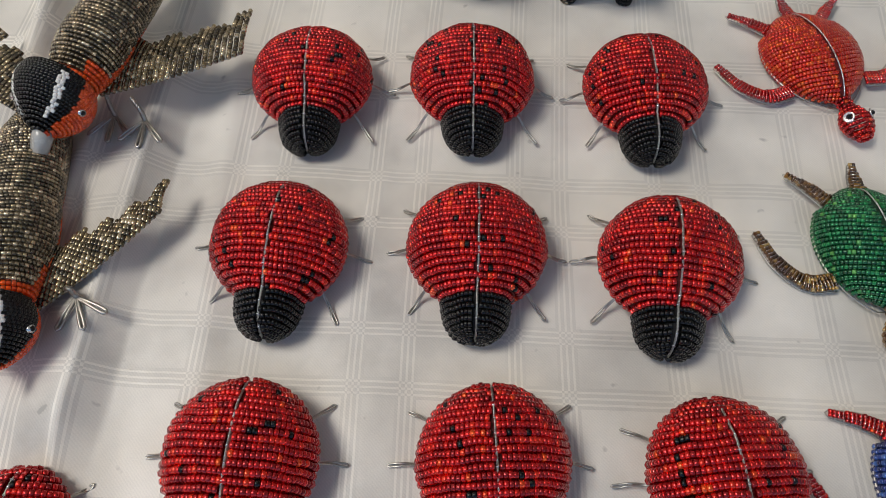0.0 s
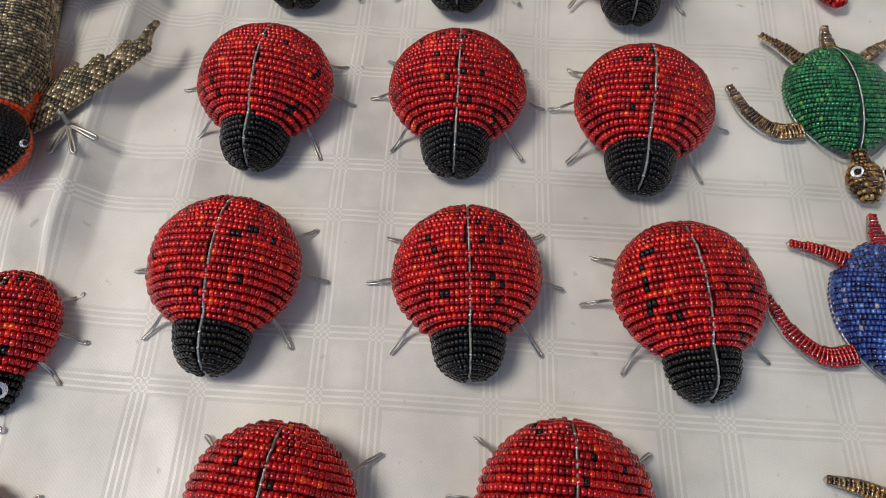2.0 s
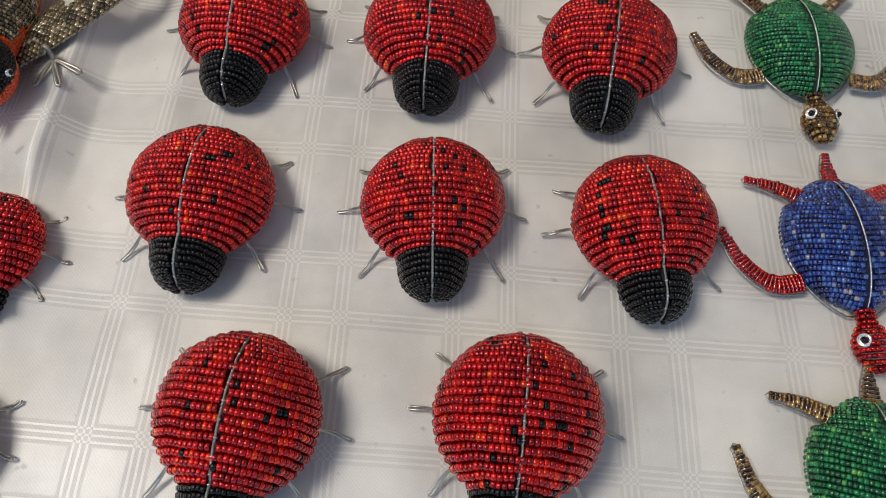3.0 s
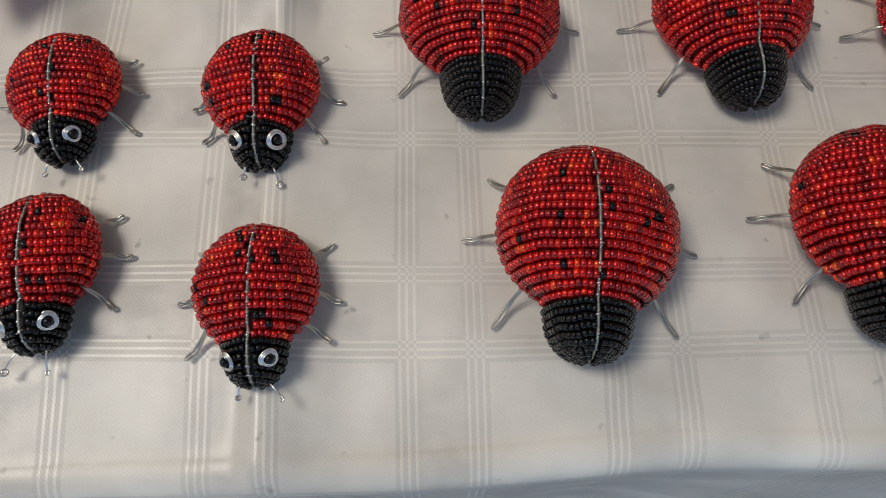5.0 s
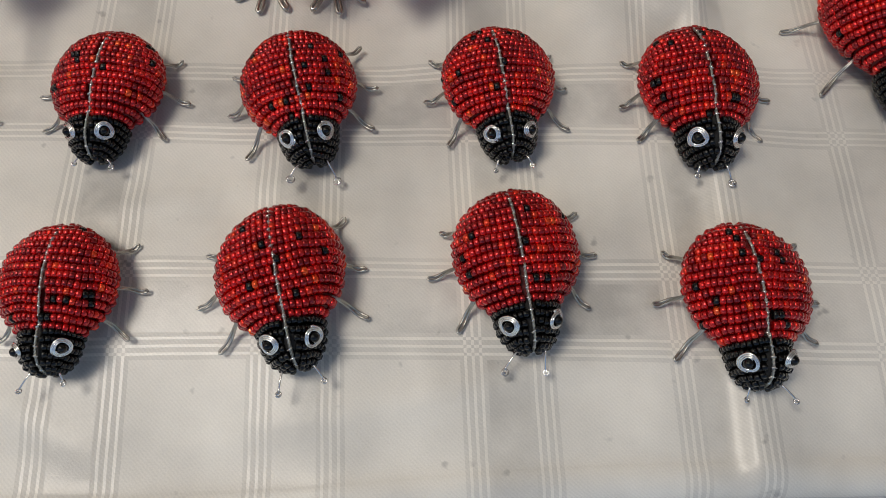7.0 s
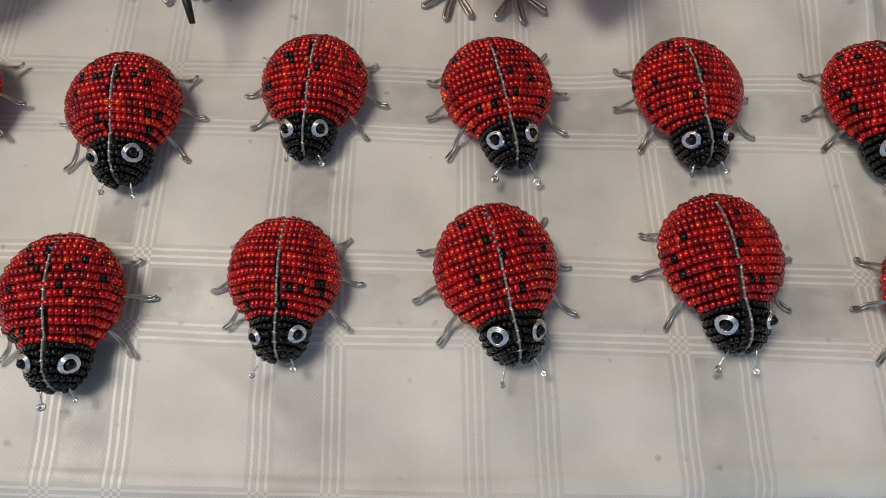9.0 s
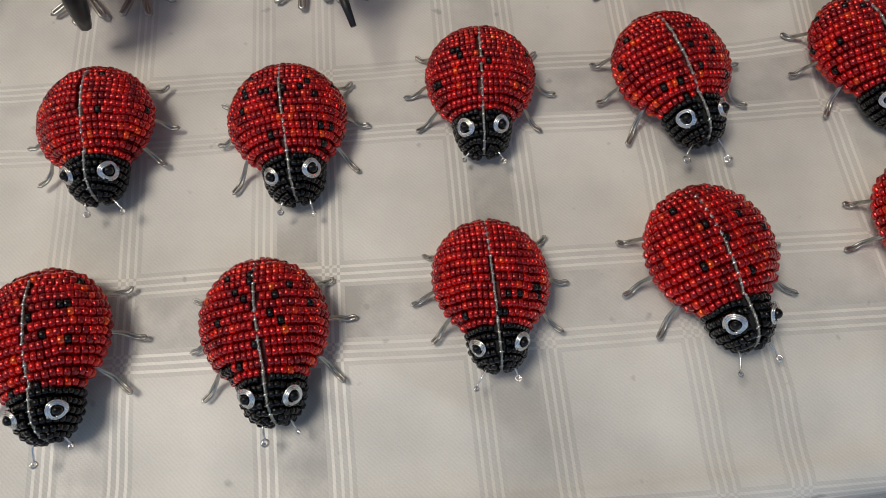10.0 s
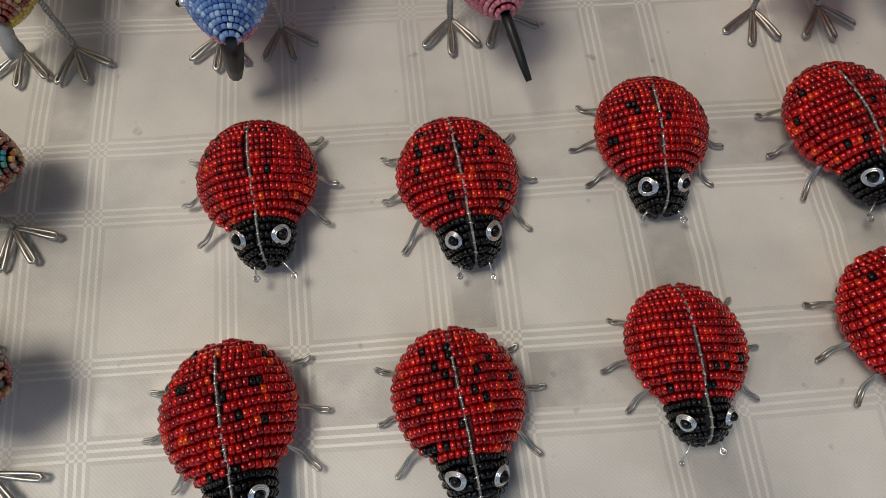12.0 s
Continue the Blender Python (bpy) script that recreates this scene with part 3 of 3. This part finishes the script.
LARGE = [
    (-0.0285, 0.4254, 3.7, 1.02),
    (0.0743, 0.4314, 1.6, 1.05),
    (0.1843, 0.4283, 1.6, 1.04),
    (-0.0309, 0.3050, -1.3, 1.03),
    (0.0804, 0.3089, 0.5, 1.04),
    (0.1877, 0.3054, -6.0, 1.05),
    (-0.0315, 0.1884, 0.2, 1.02),
    (0.0914, 0.1927, 3.9, 1.00),
    (0.2031, 0.1905, 6.9, 1.01),
    (0.0112, 0.0743, -2.9, 1.02),
    (0.1395, 0.0830, -2.8, 1.04),
]
SMALL = [
    (-0.1337, 0.1512, 3.1, 1.06),
    (-0.1272, 0.0528, 2.7, 1.02),
    (-0.2255, 0.1520, 7.7, 1.00),
    (-0.3162, 0.1481, 13.3, 1.01),
    (-0.2208, 0.0668, 8.0, 1.03),
    (-0.3169, 0.0588, 13.5, 1.03),
    (-0.4019, 0.1483, -2.0, 0.96),
    (-0.4878, 0.1328, 6.2, 1.00),
    (-0.5726, 0.1381, 6.2, 0.98),
    (-0.4055, 0.0534, 1.8, 0.92),
    (-0.4951, 0.0407, 7.5, 0.98),
    (-0.5810, 0.0408, 9.0, 1.01),
]
for i, (x, y, turn, size) in enumerate(LARGE):
    ladybird(x, y, turn, size, False, 100 + i, 1.03 if y < 0.1 else 0.95)
for i, (x, y, turn, size) in enumerate(SMALL):
    ladybird(x, y, turn, size, True, 200 + i)


# ---- turtles ----
def turtle(x, y, turn, shell, gap, limb, label, seed, splay=(0.040, 0.049)):
    """A flat beaded turtle; its head points to -y before the turn, the shell's middle at the origin."""
    rng = random.Random(seed)
    t = new("turtle")
    t.matrix_world = pose(x, y, 0.004, 0, 0, turn)
    W, LB, LF, H = 0.0315, 0.041, 0.040, 0.019
    X, Z = Vector((1, 0, 0)), Vector((0, 0, 1))

    def body(s):
        c = max(0.0, 1 - abs(s / (LB if s > 0 else LF)) ** (1.75 if s > 0 else 2.3))
        return W * c ** 0.62, H * c ** 0.6

    ys = resample([(0, LB * 0.97 - (LB + LF) * 0.97 * i / 60, body(LB * 0.97 - (LB + LF) * 0.97 * i / 60)[1]) for i in range(61)], 0.0029)
    every = []
    for p in ys:
        w, h = body(p.y)
        if w < 0.003:
            continue
        # rows sag towards the head
        pts = [Vector((w * math.cos(a), p.y + 0.006 * (abs(math.cos(a)) ** 1.6) * (1 if p.y < 0.02 else 0.2), h * math.sin(a))) for a in [math.pi * k / 40 for k in range(41)]]
        line = resample(pts, 0.0021)
        items = [(q, line[min(i + 1, len(line) - 1)] - line[max(i - 1, 0)], 0.0022, 0.0031, 0) for i, q in enumerate(line) if abs(q.x) > 0.0013]
        every += items
    stuff_beads("shell_bead", [e for e in every if abs(e[0].x) > 0.010], [shell], t, "glass beads strung in rows", rng)
    single_beads([e for e in every if abs(e[0].x) <= 0.010], [shell], t, rng)
    verts, faces = [], []
    for p in ys:
        w, h = max(0.001, body(p.y)[0] - 0.0010), max(0.0006, body(p.y)[1] - 0.0006)
        for k in range(15):
            a = math.pi * k / 14
            verts.append((w * math.cos(a), p.y + 0.006 * (abs(math.cos(a)) ** 1.6) * (1 if p.y < 0.02 else 0.2), h * math.sin(a)))
    for i in range(len(ys) - 1):
        faces += [(i * 15 + k, i * 15 + k + 1, (i + 1) * 15 + k + 1, (i + 1) * 15 + k) for k in range(14)]
    mesh_object("shell_gap_shade", verts, faces, gap, t)
    twisted_wire("seam_wire", [(0, p.y, p.z + 0.0016) for p in ys], 0.00030, BRIGHT, t, "twisted silver seam wire")
    rim = [(W * 1.01 * math.cos(a), (LB if math.sin(a) > 0 else LF) * math.sin(a) * 0.97, 0.0004) for a in [2 * math.pi * k / 60 for k in range(61)]]
    rim = [((body(q[1])[0] + 0.0008) * (1 if q[0] > 0 else -1), q[1] + (0.006 if q[1] < 0.02 else 0.001) * (abs(q[0]) / W) ** 1.6, 0.0006) for q in rim]
    wire("rim_wire", rim, 0.0005, WIRE, t, "silver rim wire", 5)

    def limb_part(name, path, widths):
        """A flat fin: short rows of beads across a bent line, with a wire along its edge."""
        line = resample(smooth_path(path, 8), 0.0021)
        items, edge = [], []
        for i, p in enumerate(line):
            d = (line[min(i + 1, len(line) - 1)] - line[max(i - 1, 0)]).normalized()
            s = Vector((-d.y, d.x, 0))
            f = i / (len(line) - 1) * (len(widths) - 1)
            k = min(int(f), len(widths) - 2)
            w = widths[k] + (widths[k + 1] - widths[k]) * (f - k)
            m = max(1, round(w / 0.002))
            for j in range(m):
                q = p + s * (j - (m - 1) / 2) * 0.002
                items.append((q + Vector((0, 0, 0.0006 + 0.0008 * math.sin(math.pi * (j + 0.5) / m))), s, 0.002, 0.0023, 0))
            edge.append((p + s * (w / 2 + 0.0006), p - s * (w / 2 + 0.0006)))
        ob = tagged(beads(name, items, [limb], t, "", rng), kind="stuff")
        loop = [e[0] for e in edge] + [line[-1] + (line[-1] - line[-2]).normalized() * 0.002] + [e[1] for e in edge][::-1]
        wire("edge_wire", [q - Vector((0, 0, 0.0004)) for q in loop], 0.0004, WIRE, ob, "silver edge wire", 5)
        wrap = []
        for (a, b), p, q in zip(edge, line, line[1:]):
            m = p.lerp(q, 0.5)
            wrap += [a, m + (a - m) * 0.6 + Vector((0, 0, 0.0026)), m + (b - m) * 0.6 + Vector((0, 0, 0.0026)), b, p.lerp(q, 0.8) + (b - p) * 0.5 - Vector((0, 0, 0.0004))]
        wire("wrapping_wire", wrap, 0.00013, BRIGHT, ob, "thin silver wire wound over the beads", 4)

    for s in (-1, 1):
        limb_part("front_flipper", [(s * 0.027, -0.021, 0.001), (s * 0.042, -0.022, 0.001), (s * 0.056, -0.010, 0.0005), (s * 0.065, 0.009, 0.0005)], [0.010, 0.009, 0.007, 0.004])
        limb_part("hind_fin", [(s * 0.017, 0.029, 0.002), (s * (0.017 + splay[0]) / 2, (0.030 + splay[1]) / 2 + 0.001, 0.002), (s * splay[0], splay[1], 0.002)], [0.010, 0.007, 0.003])
    limb_part("tail", [(0, 0.038, 0.004), (0, 0.048, 0.003), (0.0005, 0.057, 0.003)], [0.010, 0.007, 0.003])
    # neck and head: rings of beads
    items = []
    for i in range(11):
        s = i / 10
        yy = -0.038 - 0.030 * s
        r = 0.0042 + 0.0052 * math.sin(math.pi * min(1, max(0, (s - 0.2) / 0.8)) ** 1.0) * (s > 0.2)
        items += arc_beads(Vector((0, yy, 0.0055)), X, Z, r, r * 0.75, 0, 2 * math.pi * 0.97, 0.0021, 0.002, 0.0024, lambda q: 0)
    stuff_beads("head", items, [limb], t, "", rng)
    for s in (-1, 1):
        c = Vector((s * 0.0075, -0.0545, 0.0115))
        n = Vector((s * 0.7, -0.2, 0.7)).normalized()
        a = n.orthogonal().normalized()
        b = n.cross(a)
        eye = wire("eye_ring", [c + (a * math.cos(i * 0.4) + b * math.sin(i * 0.4)) * (0.0019 + 0.00003 * i) for i in range(44)], 0.0005, BRIGHT, t, "coiled silver wire eye", 5)
        sphere_part("pupil", c + n * 0.0006, (0.0015, 0.0015, 0.0015), BLACK, eye, "black bead pupil")
    tagged(t, label, "ornament", "beaded turtles on the cloth")


turtle(0.3090, 0.3235, 1.3, GREEN, GAP_SHADE_GREEN, GOLD, "green bead turtle with amber flippers and wire edges", 1)
turtle(0.3030, 0.4660, 15.0, TANGERINE, GAP_SHADE_RED, RED, "orange bead turtle with red flippers and wire edges", 2)
turtle(0.3130, 0.1890, 3.0, BLUE, GAP_SHADE_BLUE, RED, "blue bead turtle with red flippers and wire edges", 3, (0.047, 0.040))
turtle(0.3080, 0.0660, -4.0, GREEN, GAP_SHADE_GREEN, GOLD, "green bead turtle with amber fins near the cloth edge", 4, (0.048, 0.036))


# ---- birds ----
def bird_foot(b, x, y, turn, mat, top=0.03, toes=3, ground=0.0):
    """A wire leg with splayed toe loops."""
    base = Vector((x, y, ground + 0.0012))
    leg = twisted_wire("leg", smooth_path([Vector((x * 0.8, y + 0.006, top)), base + Vector((0, 0.001, 0.010)), base + Vector((0, 0, 0.0012))], 6), 0.0009, mat, b, "twisted steel wire leg")
    for k in range(toes):
        a = radians(turn + (k - (toes - 1) / 2) * 42)
        d = Vector((math.sin(a), -math.cos(a), 0))
        wire("toe", hairpin([base + Vector((0, 0, 0.001)), base + d * 0.009 + Vector((0, 0, 0.0010)), base + d * 0.0185], 0.0023), 0.00095, mat, leg, "steel wire toe loop")
    return leg


def bird(x, y, turn, back, belly, gap, label, seed, spread=False, cap=None, stripe=None, beak=BEAK, beak_to=(0, -0.064, 0.030), body_z=0.043, feet=((-0.014, -0.002), (0.014, -0.002)), fat=1.0, up=0.0, beak_r=0.0036, length=0.11, sweep=0.058, span=0.058, tip=0.0, wing_at=(-0.012, -0.012), chords=(0.036, 0.017), toe_turn=0.0, broad=1.0, lean=0.0, sweep_left=None):
    """A beaded bird on wire legs; its head points to -y before the turn."""
    rng = random.Random(seed)
    b = new("bird")
    b.matrix_world = pose(x, y, 0, 0, 0, turn)
    X, Z = Vector((1, 0, 0)), Vector((0, 0, 1))
    cap = cap or back
    # body rings, belly beads below
    n, every = int((length + 0.012) / 0.0026), []
    for i in range(n):
        s = i / (n - 1)
        yy = -0.024 + (length + 0.012) * s
        r = (0.0215 * math.sin(math.pi * (0.20 + 0.62 * s)) ** 0.8 if s < 0.75 else 0.0215 * math.sin(math.pi * 0.665) ** 0.8 * (1 - (s - 0.75) * 2.5)) * fat
        z = body_z + up * s + 0.004 * math.sin(math.pi * s)
        lower = -1.2 if s < 0.06 and spread else (0.15 if s < 0.2 and spread else 0.2 if s < 0.34 else (0.35 if s < 0.5 else 0.9))
        r *= 1.0 + (0.16 * math.sin(math.pi * min(1, s / 0.4)) if s < 0.4 else 0)
        items = arc_beads(Vector((0, yy, z)), X, Z, r, r * 0.86, -0.45 * math.pi, 1.45 * math.pi, 0.0023, 0.0022, 0.0027, lambda q, z=z, r=r, lower=lower, s=s: 1 if q.z - (tip * q.x if s < 0.13 else 0) < z - r * lower else 0)
        every += items
    stuff_beads("body_bead", every, [back, belly], b, "glass beads strung in rows", rng)
    core = [(-0.024 + (length + 0.012) * i / 12, i / 12) for i in range(13)]
    verts, faces = [], []
    for yy, s in core:
        r = ((0.0215 * math.sin(math.pi * (0.20 + 0.62 * s)) ** 0.8 if s < 0.75 else 0.0215 * math.sin(math.pi * 0.665) ** 0.8 * (1 - (s - 0.75) * 2.5)) - 0.001) * fat
        z = body_z + up * s + 0.004 * math.sin(math.pi * s)
        verts += [(r * math.cos(a), yy, z + r * 0.86 * math.sin(a)) for a in [2 * math.pi * k / 14 for k in range(14)]]
    for i in range(12):
        faces += [(i * 14 + k, i * 14 + (k + 1) % 14, (i + 1) * 14 + (k + 1) % 14, (i + 1) * 14 + k) for k in range(14)]
    mesh_object("body_gap_shade", verts, faces, gap, b)
    # head rings
    every = []
    for i in range(20):
        s = i / 19
        yy = -0.026 - 0.030 * s
        r = 0.0158 * broad * math.sin(math.pi * (0.32 + 0.66 * s)) ** 0.7 + 0.001
        z = body_z + 0.008 - 0.008 * s
        def slot(q, yy=yy, r=r, z=z):
            w = math.degrees(math.atan2(q.z - z, q.x))
            if q.z - 0.55 * tip * q.x < z - r * 0.25:
                return 1
            return 2 if stripe and (abs(w - 50) < 5.5 or abs(w - 140) < 5.5) and -0.052 < yy < -0.029 else 0
        every += arc_beads(Vector((0, yy, z)), X, Z, r, r * 0.95, -0.5 * math.pi, 1.48 * math.pi, 0.0022, 0.0022, 0.0026, slot)
    stuff_beads("head_bead", every, [cap, belly, stripe or cap], b, "glass beads strung in rows", rng)
    sphere_part("head_gap_shade", (0, -0.040, body_z + 0.004), (0.0120 * broad, 0.0125, 0.0120), gap if cap is back else GAP_SHADE_BLACK, b)
    bt = Vector(beak_to)
    root = Vector((0, -0.053, body_z - 0.001))
    v, f = tube([root, root.lerp(bt, 0.35), root.lerp(bt, 0.7), bt], beak_r, 8, [1.0, 1.05, 0.9, 0.62])
    mesh_object("beak", v, f, beak, b, "smooth beak")
    for s in (-1, 1):
        c = Vector((s * 0.0140 * broad, -0.041, body_z + 0.006))
        v, f = tube([c, c + Vector((s * 0.004, -0.001, 0.001))], 0.0021, 8)
        eye = mesh_object("eye_tube", v, f, BRIGHT, b, "short silver eye tube")
        sphere_part("pupil", c + Vector((s * 0.004, -0.001, 0.001)), (0.0014, 0.0014, 0.0014), BLACK, eye, "black bead pupil")
    for fx, fy in feet:
        tread = [b.matrix_world @ Vector((fx + dx, fy + dy, 0)) for dx, dy in ((0, 0), (0, -0.018), (-0.012, -0.012), (0.012, -0.012))]
        bird_foot(b, fx, fy, (12 if fx > 0 else -12) + toe_turn, WIRE, body_z - 0.012, ground=max(0.0, *[cloth_height(q.x, q.y) for q in tread]))
    for s in (-1, 1):
        if spread:
            # open wing: strings of beads that run back from a wire along its front
            items, front = [], []
            for i in range(24):
                q = i / 23
                px, py = 0.012 + span * q, wing_at[s > 0] + (sweep_left if s < 0 and sweep_left else sweep) * q - 0.003 * math.sin(math.pi * q)
                z = body_z - 0.010 + 0.002 * q
                chord = chords[0] + (chords[1] - chords[0]) * q + 0.0045 * ((i // 3) % 2) + (0.004 if q > 0.9 else 0.0)
                front.append((s * px, py, z - 0.001))
                m = int(chord / 0.0030)
                for j in range(m):
                    items.append(((s * (px + lean * 0.003 * j + rng.uniform(-0.0002, 0.0002)), py + 0.0030 * j, z + 0.003 * math.sin(math.pi * j / m)), (s * lean, 1, 0), 0.0034, 0.0032, 0))
            wing = stuff_beads("wing", items, [back], b, "spread wing of bronze bead strings", rng)
            wire("wing_wire", front, 0.0009, WIRE, wing, "silver wing edge wire", 5)
        else:
            items = []
            for i in range(9):
                for j in range(26 - 2 * abs(i - 3)):
                    yy = -0.012 + 0.0026 * j
                    a = radians(8 + 9 * i)
                    r = 0.0235 * fat
                    items.append(((s * r * math.cos(a), yy, body_z + r * 0.86 * math.sin(a) + 0.001), (0, 1, 0.02), 0.0025, 0.0026, 0))
            stuff_beads("wing", items, [back], b, "folded bead wing", rng)
    tagged(b, label, "ornament", "beaded birds on the cloth")


bird(-0.1590, 0.4130, -13.0, BRONZE, ORANGE, GAP_SHADE_BROWN, "bronze bead bird with black striped head and orange breast", 11, True, BLACK, WHITE, beak_to=(-0.003, -0.067, 0.026), feet=((0.014, -0.018), (0.036, -0.018)), span=0.069, sweep=0.052, tip=1.2, wing_at=(-0.044, -0.015), lean=-0.22, sweep_left=0.022, chords=(0.036, 0.029), fat=0.9, body_z=0.040, broad=1.35, beak_r=0.0055)
bird(-0.1720, 0.2780, 13.0, BRONZE, ORANGE, GAP_SHADE_BROWN, "bronze bead bird with spread wings and orange breast", 12, True, BLACK, WHITE, length=0.152, up=-0.026, sweep=0.050, span=0.066, feet=((-0.014, -0.012), (0.034, -0.019)), wing_at=(-0.024, -0.024), tip=0.2, fat=1.0, chords=(0.040, 0.015), lean=0.30, body_z=0.028, broad=1.3)
bird(-0.5800, 0.2410, 4.0, SKYBLUE, PINK, GAP_SHADE_BLUE, "blue bead bird with pink breast and black beak", 13, beak=DARKWIRE, beak_to=(-0.006, -0.053, 0.014), fat=1.5, beak_r=0.0048, feet=((-0.014, -0.020), (0.014, -0.020)))
bird(-0.4740, 0.2450, 10.0, PINK, PINK, GAP_SHADE_RED, "pink bead bird with a long thin black beak", 14, beak=DARKWIRE, beak_to=(0.004, -0.082, 0.030), feet=((-0.014, -0.022), (0.010, -0.024)), beak_r=0.0022)
bird(-0.3215, 0.2560, 0.0, TANGERINE, ORANGE, GAP_SHADE_RED, "orange bead bird on steel wire feet", 15, feet=((-0.016, -0.040), (0.016, -0.040)), beak=DARKWIRE, beak_to=(0, -0.060, 0.04))
bird(-0.2750, 0.2500, 0.0, TANGERINE, ORANGE, GAP_SHADE_RED, "orange bead bird with a round breast", 16, body_z=0.04, beak=DARKWIRE, beak_to=(0, -0.060, 0.036))
bird(-0.6790, 0.2550, 8.0, MOTTLED, YELLOW, GAP_SHADE_BROWN, "mottled brown bead bird with yellow thighs", 17, feet=((-0.012, -0.036), (0.012, -0.040)))
bird(-0.7190, 0.1430, 90.0, MOTTLED, MOTTLED, GAP_SHADE_BROWN, "mixed colour bead bird on steel wire feet", 18, feet=((-0.016, -0.041), (0.010, -0.014)), body_z=0.030, beak_to=(0, -0.054, 0.020), beak_r=0.002, toe_turn=-46.0, broad=1.1, fat=1.1)
bird(-0.7110, 0.0620, 82.0, MOTTLED, MOTTLED, GAP_SHADE_BROWN, "mixed colour bead bird near the cloth edge", 19, feet=((-0.030, -0.043), (0.010, -0.014)), body_z=0.030, beak_to=(0, -0.054, 0.020), beak_r=0.002, toe_turn=-30.0, broad=1.2, fat=1.1)


def beaded_feet(x, y, w, label):
    """The bead-wrapped legs of a dark animal that stands further back."""
    b = new("animal")
    b.matrix_world = pose(x, y, 0)
    for s in (-1, 1):
        for yy in (0.0, 0.07):
            items = []
            for i in range(16):
                z = 0.0015 + 0.0026 * i
                r = 0.0048 + 0.00022 * i
                items += arc_beads(Vector((s * w / 2 * (1 - 0.01 * i), yy, z)), Vector((1, 0, 0)), Vector((0, 1, 0)), r, r, 0, 1.9 * math.pi, 0.0023, 0.0022, 0.0026, lambda q: 0 if random.random() < 0.7 else 1)
            stuff_beads("leg", items, [BLACK, BRONZE], b, "black bead leg", random)
    items = []
    for i in range(34):
        s = i / 33
        r = 0.022 * math.sin(math.pi * (0.12 + 0.78 * s)) ** 0.6
        items += arc_beads(Vector((0, -0.012 + 0.1 * s, 0.054)), Vector((1, 0, 0)), Vector((0, 0, 1)), max(r, w / 2), r, 0, 1.95 * math.pi, 0.0026, 0.0025, 0.003, lambda q: 0 if random.random() < 0.8 else 1)
    stuff_beads("body", items, [BLACK, BRONZE], b, "black bead body", random)
    tagged(b, label, "ornament", "dark beaded animals further back")


beaded_feet(0.0640, 0.5230, 0.030, "black bead animal standing on four thick legs")
beaded_feet(0.1610, 0.5210, 0.040, "black bead animal standing on four thick legs")
